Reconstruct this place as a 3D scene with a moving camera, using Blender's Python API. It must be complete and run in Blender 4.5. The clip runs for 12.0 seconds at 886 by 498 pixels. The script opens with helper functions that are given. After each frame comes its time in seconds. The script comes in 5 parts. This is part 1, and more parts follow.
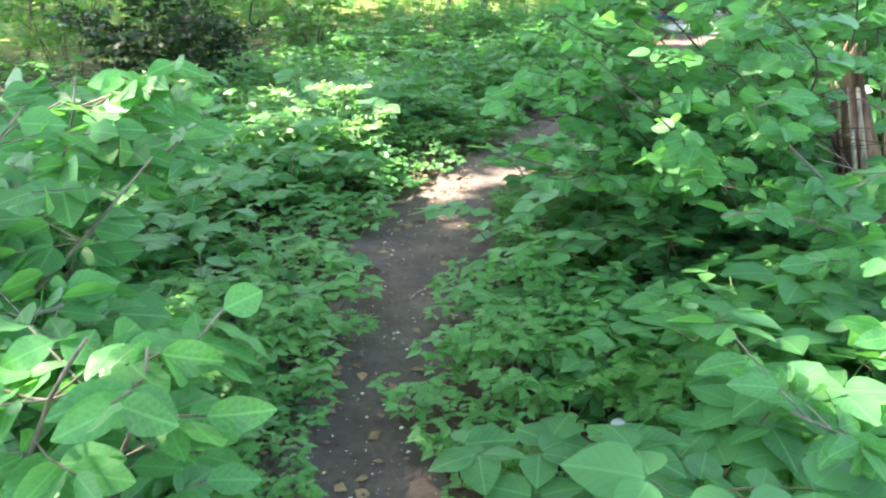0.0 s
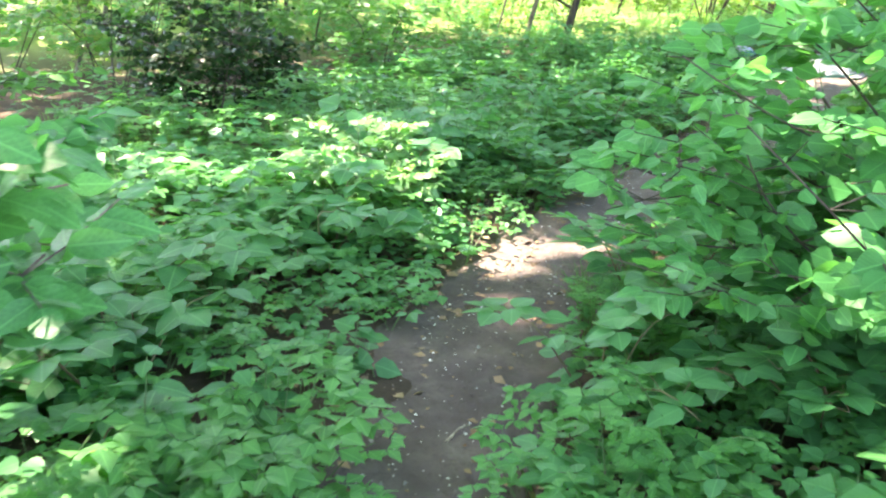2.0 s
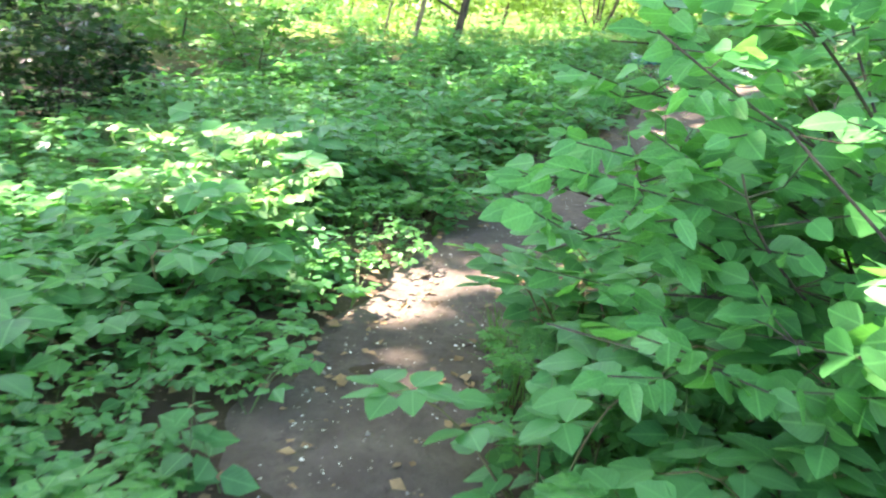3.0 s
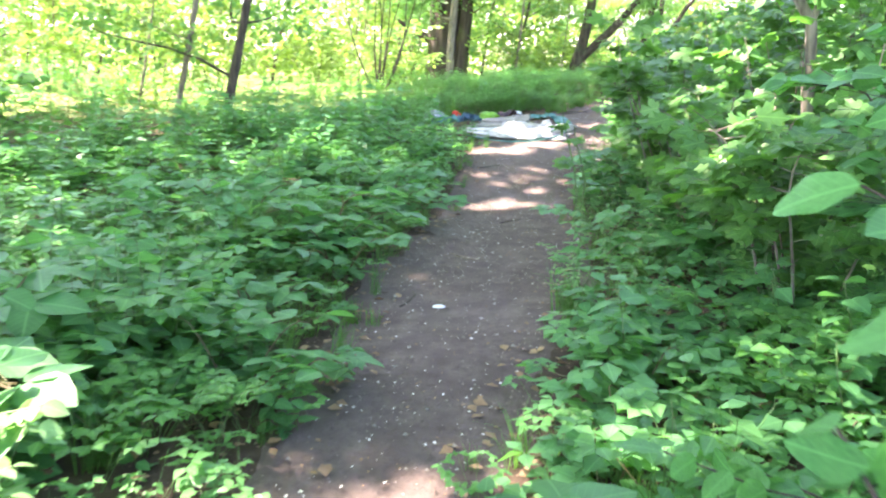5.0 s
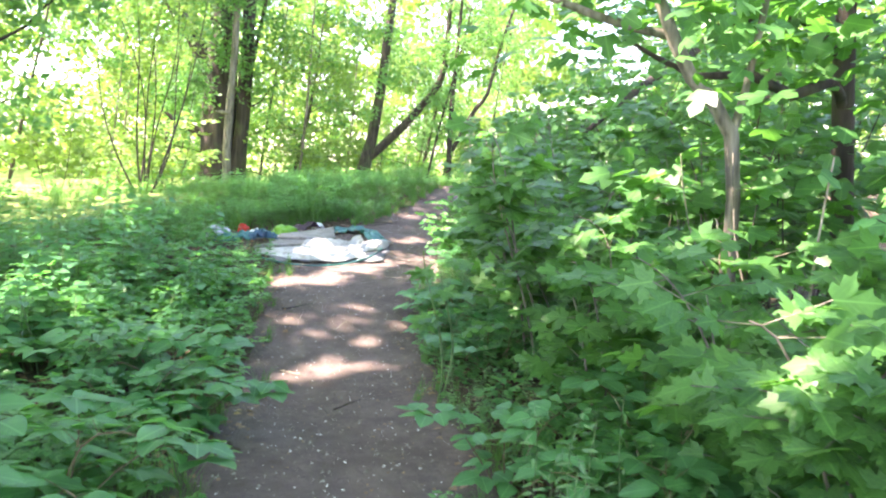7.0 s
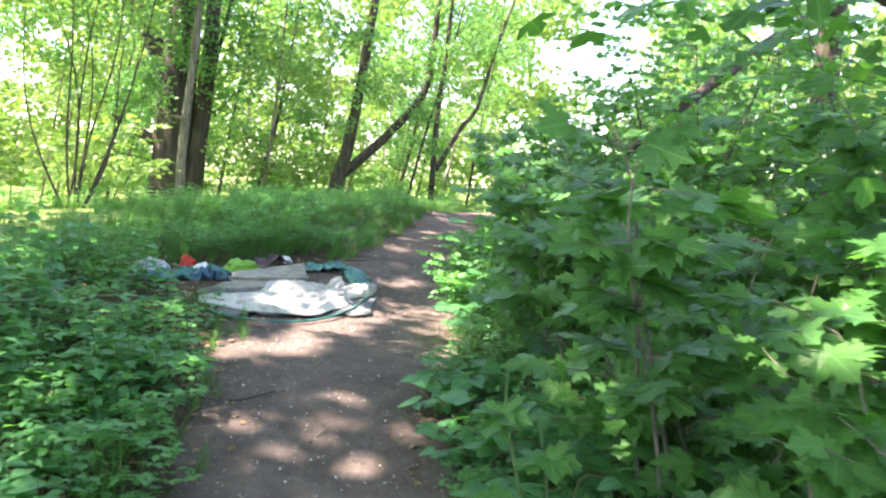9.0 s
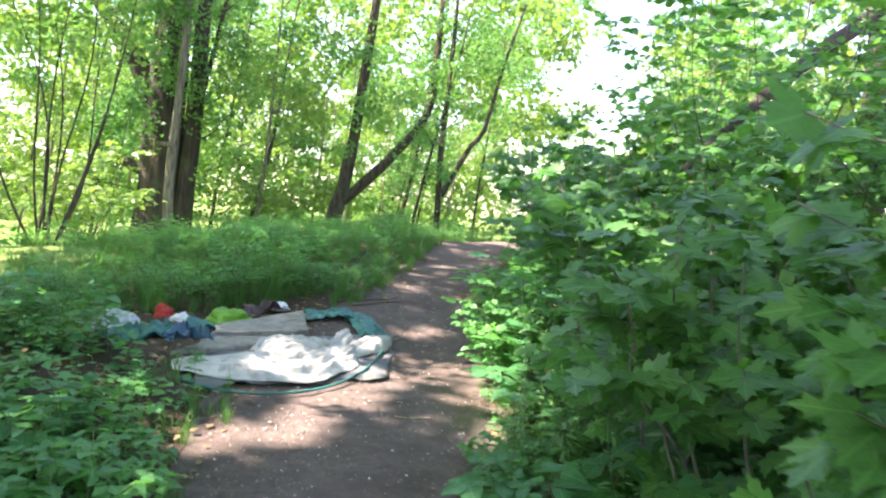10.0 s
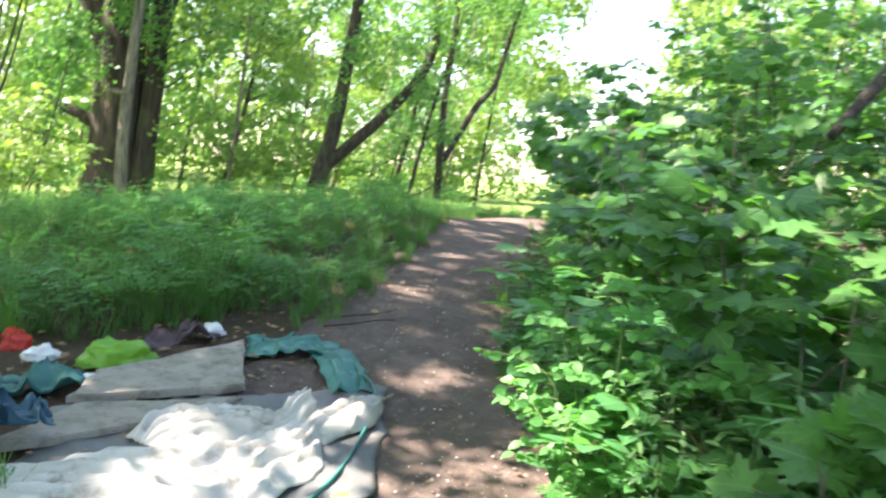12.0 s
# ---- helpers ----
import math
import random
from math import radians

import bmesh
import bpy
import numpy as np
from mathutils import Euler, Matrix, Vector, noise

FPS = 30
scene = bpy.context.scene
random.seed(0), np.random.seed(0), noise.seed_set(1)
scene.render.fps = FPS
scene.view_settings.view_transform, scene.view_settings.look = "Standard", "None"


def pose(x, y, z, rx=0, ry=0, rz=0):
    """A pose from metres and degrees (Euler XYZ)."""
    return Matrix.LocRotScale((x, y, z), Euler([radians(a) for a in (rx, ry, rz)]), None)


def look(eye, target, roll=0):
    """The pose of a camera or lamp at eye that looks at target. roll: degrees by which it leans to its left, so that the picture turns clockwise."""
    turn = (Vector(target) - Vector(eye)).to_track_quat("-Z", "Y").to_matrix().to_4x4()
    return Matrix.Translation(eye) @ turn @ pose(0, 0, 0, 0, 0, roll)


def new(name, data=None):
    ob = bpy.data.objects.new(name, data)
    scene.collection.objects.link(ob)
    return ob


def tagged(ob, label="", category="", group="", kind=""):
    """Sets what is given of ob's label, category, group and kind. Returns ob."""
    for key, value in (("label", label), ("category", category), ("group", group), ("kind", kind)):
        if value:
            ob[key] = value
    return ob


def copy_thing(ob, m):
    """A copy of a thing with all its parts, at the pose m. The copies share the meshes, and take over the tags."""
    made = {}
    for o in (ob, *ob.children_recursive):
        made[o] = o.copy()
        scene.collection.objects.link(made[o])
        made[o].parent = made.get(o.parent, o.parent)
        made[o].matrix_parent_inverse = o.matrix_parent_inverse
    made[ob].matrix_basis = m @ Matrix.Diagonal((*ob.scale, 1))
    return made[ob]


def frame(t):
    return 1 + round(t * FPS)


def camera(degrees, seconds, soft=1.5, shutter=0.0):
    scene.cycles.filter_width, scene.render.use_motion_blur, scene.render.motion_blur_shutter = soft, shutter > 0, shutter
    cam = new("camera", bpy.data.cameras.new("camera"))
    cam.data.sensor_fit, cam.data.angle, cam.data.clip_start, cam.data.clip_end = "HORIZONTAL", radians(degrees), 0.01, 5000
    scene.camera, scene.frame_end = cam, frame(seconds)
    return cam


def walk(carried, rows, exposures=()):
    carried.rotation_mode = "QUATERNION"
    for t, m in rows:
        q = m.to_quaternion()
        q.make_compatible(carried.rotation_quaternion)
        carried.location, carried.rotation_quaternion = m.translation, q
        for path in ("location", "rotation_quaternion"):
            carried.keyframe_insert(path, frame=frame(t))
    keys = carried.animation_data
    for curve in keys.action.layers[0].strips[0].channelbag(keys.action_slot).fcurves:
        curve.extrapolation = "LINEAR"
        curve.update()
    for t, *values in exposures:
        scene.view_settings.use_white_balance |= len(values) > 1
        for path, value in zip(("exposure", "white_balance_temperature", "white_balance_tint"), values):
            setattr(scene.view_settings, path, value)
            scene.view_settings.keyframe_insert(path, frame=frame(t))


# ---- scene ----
cam = camera(57.2, 12.0, soft=2.2, shutter=0.3)
PATH = [
    (0, (0.019, -0.003, 1.581), (0.015, 1.73, 0.96), 0.1),
    (0.5, (0.036, 0.233, 1.572), (0.017, 1.973, 0.977), 0.3),
    (1, (-0.039, 0.543, 1.557), (0.151, 2.285, 0.997), -0),
    (1.5, (-0.022, 0.754, 1.527), (0.086, 2.503, 0.965), 1),
    (2, (0.019, 1.162, 1.547), (-0.131, 2.9, 0.963), 2.6),
    (2.5, (0.044, 1.519, 1.439), (-0.094, 3.273, 0.899), 2.7),
    (3, (-0.005, 2.037, 1.393), (0.089, 3.791, 0.845), 3.6),
    (3.5, (-0.094, 2.503, 1.402), (0.055, 4.273, 0.924), 4.1),
    (5.3, (-0.052, 4.341, 1.328), (0.607, 6.012, 0.934), 3.2),
    (5.5, (-0.041, 4.556, 1.363), (0.651, 6.216, 0.973), 5.3),
    (6, (0.063, 5.135, 1.405), (0.902, 6.741, 1.08), 2.1),
    (6.5, (0.344, 5.701, 1.397), (1.31, 7.248, 1.153), 2.8),
    (7, (0.457, 6.18, 1.478), (1.489, 7.691, 1.289), 2.1),
    (8.8, (1.332, 8.057, 1.513), (2.444, 9.516, 1.367), 3),
    (9, (1.417, 8.319, 1.501), (2.517, 9.786, 1.359), 4.1),
    (9.5, (1.673, 8.896, 1.512), (2.796, 10.351, 1.412), 3.7),
    (10, (2.007, 9.533, 1.533), (3.114, 11.001, 1.447), 3.2),
    (10.5, (2.329, 10.103, 1.541), (3.49, 11.529, 1.468), 2),
    (11, (2.731, 10.682, 1.553), (3.935, 12.069, 1.441), 1.3),
    (11.5, (3.045, 11.207, 1.583), (4.299, 12.551, 1.496), 0.7),
    (12, (3.415, 11.713, 1.589), (4.538, 13.161, 1.423), 4.5),
]
# seconds, stops, kelvin, tint: the phone darkens its picture as the view opens
EXPOSURES = [(0, 3.06, 7400, 18), (2, 3.3, 7500, 18), (3.5, 3.32, 7450, 20), (5.5, 3.45, 7200, 32), (7, 3.22, 7200, 31), (9, 2.68, 7150, 25), (10.5, 2.42, 7200, 24), (12, 2.45, 7250, 22)]
walk(cam, [(t, look(eye, target, roll)) for t, eye, target, roll in PATH], EXPOSURES)

# ---------------------------------------------------------------- light
TO_SUN = Vector((-0.5, 0.27, 0.86)).normalized()
world = bpy.data.worlds.new("world")
scene.world = world
world.use_nodes = True
wt = world.node_tree
sky = wt.nodes.new("ShaderNodeTexSky")
sky.sky_type, sky.sun_disc = "NISHITA", False
sky.sun_elevation = math.asin(TO_SUN.z)
sky.sun_rotation = math.atan2(TO_SUN.x, TO_SUN.y)
wt.links.new(sky.outputs[0], wt.nodes["Background"].inputs[0])
wt.nodes["Background"].inputs[1].default_value = 0.15
sun_data = bpy.data.lights.new("sun", "SUN")
sun_data.energy, sun_data.angle, sun_data.color = 5.0, radians(0.53), (1.0, 0.95, 0.86)
sun = new("sun", sun_data)
sun.matrix_world = look((TO_SUN * 60)[:], (0, 0, 0))

rng = np.random.default_rng(7)


# ---------------------------------------------------------------- materials
def material(name):
    m = bpy.data.materials.new(name)
    m.use_nodes = True
    t = m.node_tree
    return m, t, t.nodes["Principled BSDF"]


def noise_node(t, scale, detail=4.0, rough=0.55, coords="Object"):
    c = t.nodes.new("ShaderNodeTexCoord")
    n = t.nodes.new("ShaderNodeTexNoise")
    n.inputs["Scale"].default_value, n.inputs["Detail"].default_value, n.inputs["Roughness"].default_value = scale, detail, rough
    t.links.new(c.outputs[coords], n.inputs["Vector"])
    return n


def ramp(t, source, stops):
    r = t.nodes.new("ShaderNodeValToRGB")
    el = r.color_ramp.elements
    while len(el) < len(stops):
        el.new(0.5)
    for e, (p, c) in zip(el, stops):
        e.position, e.color = p, (*c, 1)
    t.links.new(source, r.inputs[0])
    return r


def mix_colour(t, fac, a, b, mode="MIX"):
    n = t.nodes.new("ShaderNodeMix")
    n.data_type, n.blend_type = "RGBA", mode
    for i, v in ((0, fac), (6, a), (7, b)):
        if isinstance(v, (int, float)):
            n.inputs[i].default_value = v
        elif isinstance(v, tuple):
            n.inputs[i].default_value = (*v, 1)
        else:
            t.links.new(v, n.inputs[i])
    return n.outputs[2]


def bump(t, bsdf, height, strength, distance=0.01):
    b = t.nodes.new("ShaderNodeBump")
    b.inputs["Strength"].default_value, b.inputs["Distance"].default_value = strength, distance
    t.links.new(height, b.inputs["Height"])
    t.links.new(b.outputs[0], bsdf.inputs["Normal"])


def leaf_material(name, dark, light, through_leaf, rough=0.42, veins=True):
    """Leaf: gloss above, light let through; colour varies leaf by leaf, plant by plant and in blotches."""
    m, t, p = material(name)
    g = t.nodes.new("ShaderNodeNewGeometry")
    o = t.nodes.new("ShaderNodeObjectInfo")
    add = t.nodes.new("ShaderNodeMath")
    add.operation = "ADD"
    t.links.new(g.outputs["Random Per Island"], add.inputs[0])
    t.links.new(o.outputs["Random"], add.inputs[1])
    half = t.nodes.new("ShaderNodeMath")
    half.operation, half.inputs[1].default_value = "MULTIPLY", 0.5
    t.links.new(add.outputs[0], half.inputs[0])
    base = ramp(t, half.outputs[0], [(0.1, dark), (0.9, light)]).outputs[0]
    blotch = noise_node(t, 14.0, 3.0)
    base = mix_colour(t, ramp(t, blotch.outputs[0], [(0.35, (0, 0, 0)), (0.75, (0.45, 0.45, 0.45))]).outputs[0], base, tuple(min(1, c * 1.5) for c in light))
    if veins:
        uv = t.nodes.new("ShaderNodeUVMap")
        sep = t.nodes.new("ShaderNodeSeparateXYZ")
        t.links.new(uv.outputs[0], sep.inputs[0])
        rib = t.nodes.new("ShaderNodeMath")
        rib.operation = "ABSOLUTE"
        t.links.new(sep.outputs[0], rib.inputs[0])
        slant = t.nodes.new("ShaderNodeMath")
        slant.operation = "SUBTRACT"
        t.links.new(sep.outputs[1], slant.inputs[0])
        t.links.new(rib.outputs[0], slant.inputs[1])
        saw = t.nodes.new("ShaderNodeMath")
        saw.operation, saw.inputs[1].default_value = "PINGPONG", 0.07
        t.links.new(slant.outputs[0], saw.inputs[0])
        line = ramp(t, rib.outputs[0], [(0.01, (0.7, 0.7, 0.7)), (0.03, (0, 0, 0))])
        side = ramp(t, saw.outputs[0], [(0.004, (0.22, 0.22, 0.22)), (0.02, (0, 0, 0))])
        both = mix_colour(t, 1.0, line.outputs[0], side.outputs[0], "LIGHTEN")
        base = mix_colour(t, both, base, tuple(min(1, c * 1.4 + 0.01) for c in light))
        bump(t, p, side.outputs[0], 0.25, 0.002)
    t.links.new(base, p.inputs["Base Color"])
    p.inputs["Roughness"].default_value = rough
    p.inputs["Specular IOR Level"].default_value = 0.4
    tr = t.nodes.new("ShaderNodeBsdfTranslucent")
    t.links.new(mix_colour(t, 1.0, base, through_leaf, "MULTIPLY"), tr.inputs[0])
    mx = t.nodes.new("ShaderNodeMixShader")
    mx.inputs[0].default_value = 0.45
    t.links.new(p.outputs[0], mx.inputs[1])
    t.links.new(tr.outputs[0], mx.inputs[2])
    t.links.new(mx.outputs[0], t.nodes["Material Output"].inputs[0])
    return m


YELLOW = (1.7, 1.75, 0.85)
LEAF_NETTLE = leaf_material("nettle_leaf", (0.035, 0.15, 0.058), (0.075, 0.25, 0.095), YELLOW)
LEAF_BRAMBLE = leaf_material("bramble_leaf", (0.04, 0.17, 0.062), (0.085, 0.27, 0.10), YELLOW)
LEAF_ELDER = leaf_material("ground_elder_leaf", (0.05, 0.19, 0.06), (0.10, 0.30, 0.09), YELLOW)
LEAF_SHRUB = leaf_material("shrub_leaf", (0.034, 0.155, 0.05), (0.078, 0.275, 0.088), YELLOW)
LEAF_MAPLE = leaf_material("maple_leaf", (0.034, 0.135, 0.036), (0.08, 0.228, 0.054), YELLOW)
LEAF_HOLLY = leaf_material("holly_leaf", (0.010, 0.035, 0.014), (0.022, 0.06, 0.022), (1.2, 1.2, 0.6), 0.22)
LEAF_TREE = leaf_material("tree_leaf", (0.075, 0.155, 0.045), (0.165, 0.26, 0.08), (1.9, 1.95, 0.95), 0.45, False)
# darker copy of the tree leaf, with shade put into the colour
LEAF_SHADE = leaf_material("shade_tinted_tree_leaf", (0.045, 0.14, 0.05), (0.105, 0.235, 0.08), (1.8, 1.9, 0.95), 0.4, False)
LEAF_PALE = leaf_material("pale_leaf", (0.08, 0.20, 0.075), (0.16, 0.31, 0.13), (1.4, 1.6, 0.95), 0.4)
GRASS = leaf_material("grass_blade", (0.04, 0.135, 0.045), (0.09, 0.215, 0.065), YELLOW, 0.45, False)


def bark_material(name, dark, light, scale, depth=0.03):
    m, t, p = material(name)
    c = t.nodes.new("ShaderNodeTexCoord")
    s = t.nodes.new("ShaderNodeMapping")
    s.inputs["Scale"].default_value = (1, 1, 0.16)
    t.links.new(c.outputs["Object"], s.inputs[0])
    n = t.nodes.new("ShaderNodeTexNoise")
    n.inputs["Scale"].default_value, n.inputs["Detail"].default_value = scale, 6
    t.links.new(s.outputs[0], n.inputs["Vector"])
    col = ramp(t, n.outputs[0], [(0.35, dark), (0.65, light)]).outputs[0]
    moss = noise_node(t, 2.3, 5.0)
    col = mix_colour(t, ramp(t, moss.outputs[0], [(0.55, (0, 0, 0)), (0.72, (0.6, 0.6, 0.6))]).outputs[0], col, (0.07, 0.11, 0.035))
    t.links.new(col, p.inputs["Base Color"])
    p.inputs["Roughness"].default_value = 0.9
    bump(t, p, n.outputs[0], 0.9, depth)
    return m


BARK_OAK = bark_material("oak_bark", (0.02, 0.015, 0.012), (0.075, 0.056, 0.042), 9.0, 0.05)
BARK_GREY = bark_material("grey_bark", (0.08, 0.07, 0.055), (0.24, 0.21, 0.16), 24.0, 0.01)
BARK_DARK = bark_material("dark_bark", (0.022, 0.018, 0.014), (0.085, 0.066, 0.047), 24.0, 0.01)
BARK_PALE = bark_material("bare_wood", (0.22, 0.17, 0.12), (0.5, 0.42, 0.32), 40.0, 0.004)
BARK_RED = bark_material("peeling_bark", (0.05, 0.026, 0.017), (0.27, 0.165, 0.105), 14.0, 0.03)


def stem_material(name, a, b):
    m, t, p = material(name)
    n = noise_node(t, 30.0)
    t.links.new(ramp(t, n.outputs[0], [(0.3, a), (0.7, b)]).outputs[0], p.inputs["Base Color"])
    p.inputs["Roughness"].default_value = 0.6
    return m


STEM_GREEN = stem_material("green_stem", (0.05, 0.13, 0.035), (0.13, 0.22, 0.07))
STEM_RED = stem_material("bramble_cane", (0.12, 0.07, 0.04), (0.16, 0.16, 0.06))


def soil_material(name, low, mid, high, fleck, fleck_share, far=None):
    m, t, p = material(name)
    big = noise_node(t, 1.1, 6.0, 0.6)
    fine = noise_node(t, 22.0, 8.0, 0.7)
    col = mix_colour(t, 0.55, ramp(t, big.outputs[0], [(0.3, low), (0.55, mid), (0.75, high)]).outputs[0],
                     ramp(t, fine.outputs[0], [(0.3, low), (0.5, mid), (0.72, high)]).outputs[0])
    mid = noise_node(t, 5.5, 5.0, 0.65)
    col = mix_colour(t, ramp(t, mid.outputs[0], [(0.42, (0, 0, 0)), (0.68, (0.6, 0.6, 0.6))]).outputs[0], col, low)
    v = t.nodes.new("ShaderNodeTexVoronoi")
    v.inputs["Scale"].default_value = 34.0
    c = t.nodes.new("ShaderNodeTexCoord")
    t.links.new(c.outputs["Object"], v.inputs["Vector"])
    spots = ramp(t, v.outputs["Distance"], [(fleck_share, (1, 1, 1)), (fleck_share + 0.05, (0, 0, 0))])
    pick = t.nodes.new("ShaderNodeSeparateColor")
    t.links.new(v.outputs["Color"], pick.inputs[0])
    few = ramp(t, pick.outputs[0], [(0.6, (0, 0, 0)), (0.75, (0.8, 0.8, 0.8))])
    col = mix_colour(t, mix_colour(t, 1.0, spots.outputs[0], few.outputs[0], "MULTIPLY"), col, fleck)
    if far:
        sep = t.nodes.new("ShaderNodeSeparateXYZ")
        t.links.new(c.outputs["Object"], sep.inputs[0])
        mr = t.nodes.new("ShaderNodeMapRange")
        mr.inputs[1].default_value, mr.inputs[2].default_value = 14.5, 18.0
        slope = t.nodes.new("ShaderNodeMath")
        slope.operation, slope.inputs[1].default_value = "MULTIPLY_ADD", -0.55
        t.links.new(sep.outputs[0], slope.inputs[0])
        t.links.new(sep.outputs[1], slope.inputs[2])
        t.links.new(slope.outputs[0], mr.inputs[0])
        meadow = ramp(t, big.outputs[0], [(0.3, far), (0.7, tuple(x * 1.4 for x in far))])
        col = mix_colour(t, mr.outputs[0], col, meadow.outputs[0])
    t.links.new(col, p.inputs["Base Color"])
    p.inputs["Roughness"].default_value = 0.95
    p.inputs["Specular IOR Level"].default_value = 0.2
    bump(t, p, fine.outputs[0], 0.9, 0.035)
    return m


SOIL = soil_material("woodland_soil", (0.05, 0.036, 0.026), (0.10, 0.072, 0.05), (0.18, 0.13, 0.09), (0.30, 0.22, 0.15), 0.2, (0.17, 0.24, 0.07))
DIRT = soil_material("trodden_dirt", (0.085, 0.065, 0.056), (0.172, 0.135, 0.118), (0.28, 0.228, 0.203), (0.46, 0.40, 0.36), 0.13)


def cloth_material(name, a, b, rough=0.8, weave=180.0, dirt=(0.12, 0.10, 0.08), dirt_at=0.6, sheen=0.0):
    m, t, p = material(name)
    n = noise_node(t, 5.0, 6.0, 0.65)
    col = ramp(t, n.outputs[0], [(0.35, a), (0.65, b)]).outputs[0]
    d = noise_node(t, 9.0, 7.0, 0.7)
    col = mix_colour(t, ramp(t, d.outputs[0], [(dirt_at, (0, 0, 0)), (dirt_at + 0.15, (0.75, 0.75, 0.75))]).outputs[0], col, dirt)
    t.links.new(col, p.inputs["Base Color"])
    p.inputs["Roughness"].default_value = rough
    w = noise_node(t, weave, 2.0)
    bump(t, p, w.outputs[0], 0.3, 0.002)
    return m


WHITE_CLOTH = cloth_material("white_sheet", (0.46, 0.45, 0.42), (0.62, 0.61, 0.57), 0.8, 60.0, (0.26, 0.23, 0.18), 0.52)
GREY_CLOTH = cloth_material("grey_groundsheet", (0.085, 0.095, 0.095), (0.16, 0.17, 0.17), 0.6, 90.0, (0.13, 0.11, 0.09), 0.5)
TEAL_CLOTH = cloth_material("teal_nylon", (0.015, 0.12, 0.11), (0.03, 0.19, 0.165), 0.5, 120.0, (0.09, 0.10, 0.08), 0.62)
BLUE_CLOTH = cloth_material("blue_nylon", (0.015, 0.06, 0.11), (0.03, 0.11, 0.17), 0.5, 120.0, (0.08, 0.08, 0.08), 0.62)
LIME_PLASTIC = cloth_material("lime_plastic", (0.11, 0.33, 0.02), (0.19, 0.44, 0.04), 0.4, 30.0, (0.12, 0.2, 0.04), 0.68)
RED_PLASTIC = cloth_material("red_plastic", (0.5, 0.025, 0.012), (0.62, 0.045, 0.02), 0.4, 30.0, (0.3, 0.04, 0.03), 0.7)
PLUM_CLOTH = cloth_material("plum_cloth", (0.07, 0.045, 0.06), (0.12, 0.085, 0.10), 0.85, 90.0, (0.10, 0.08, 0.07), 0.6)
WHITE_PLASTIC = cloth_material("white_plastic", (0.78, 0.79, 0.80), (0.85, 0.85, 0.86), 0.35, 20.0, (0.5, 0.47, 0.42), 0.7)
YELLOW_PLASTIC = cloth_material("yellow_plastic", (0.6, 0.62, 0.05), (0.7, 0.7, 0.1), 0.4, 20.0)
BOARD = cloth_material("weathered_board", (0.22, 0.205, 0.175), (0.33, 0.31, 0.27), 0.9, 45.0, (0.13, 0.115, 0.09), 0.48)
DRY_LEAF = cloth_material("dry_leaf", (0.16, 0.09, 0.045), (0.36, 0.24, 0.13), 0.8, 60.0, (0.10, 0.06, 0.035), 0.6)
PETAL = cloth_material("pale_petal", (0.62, 0.58, 0.52), (0.75, 0.72, 0.66), 0.7, 60.0)
GREEN_INK = cloth_material("dark_green_print", (0.01, 0.06, 0.03), (0.015, 0.09, 0.04), 0.4, 30.0)


def clear_plastic():
    m, t, p = material("clear_plastic")
    p.inputs["Base Color"].default_value = (0.82, 0.87, 0.88, 1)
    p.inputs["Roughness"].default_value = 0.18
    tr = t.nodes.new("ShaderNodeBsdfTransparent")
    mx = t.nodes.new("ShaderNodeMixShader")
    n = noise_node(t, 20.0)
    t.links.new(ramp(t, n.outputs[0], [(0.3, (0.25, 0.25, 0.25)), (0.7, (0.7, 0.7, 0.7))]).outputs[0], mx.inputs[0])
    t.links.new(tr.outputs[0], mx.inputs[1])
    t.links.new(p.outputs[0], mx.inputs[2])
    t.links.new(mx.outputs[0], t.nodes["Material Output"].inputs[0])
    bump(t, p, n.outputs[0], 0.8, 0.01)
    return m


CLEAR = clear_plastic()


# ---------------------------------------------------------------- the lie of the land
def gz(x, y):
    """Height of the ground: level at first, then a slow rise to a crest beyond the clearing."""
    x, y = np.asarray(x, float), np.asarray(y, float)
    r = np.clip(y - 10.7, 0, None)
    z = np.where(r > 9, 1.04 - 0.05 * np.clip(r - 9, 0, 10), 0.125 * (np.sqrt(r * r + 0.5) - 0.7071))
    near = np.exp(-((x - 4) ** 2 + (y - 10) ** 2) / 900)
    # the bank is lower away from the path
    z = z - 0.58 * np.exp(-((x - 2.0) / 2.9) ** 2 - ((y - 18.4) / 2.0) ** 2) - 0.3 / ((1 + np.exp(20.5 - np.clip(y, 0, 60))) * (1 + np.exp(np.clip(x - 7.5, -30, 30))))
    return z + near * (0.02 * np.sin(1.7 * x + 0.6 * y) + 0.015 * np.sin(2.9 * y - 1.3 * x + 1))


# the trodden line: x, y, half its width
LINE = [(-0.30, -4.0, 0.16), (-0.30, 0.5, 0.15), (-0.27, 2.2, 0.14), (-0.21, 3.0, 0.21), (-0.10, 4.35, 0.22), (0.13, 5.2, 0.24), (0.52, 6.4, 0.26), (0.95, 7.2, 0.36),
        (1.75, 8.7, 0.54), (2.35, 9.8, 0.62), (2.92, 11.0, 0.55), (3.6, 12.2, 0.58), (4.36, 13.4, 0.70), (5.35, 14.6, 0.72), (6.5, 15.85, 0.50),
        (8.5, 17.9, 0.43), (10.4, 19.6, 0.38), (12.6, 21.4, 0.36), (15.5, 23.6, 0.36)]


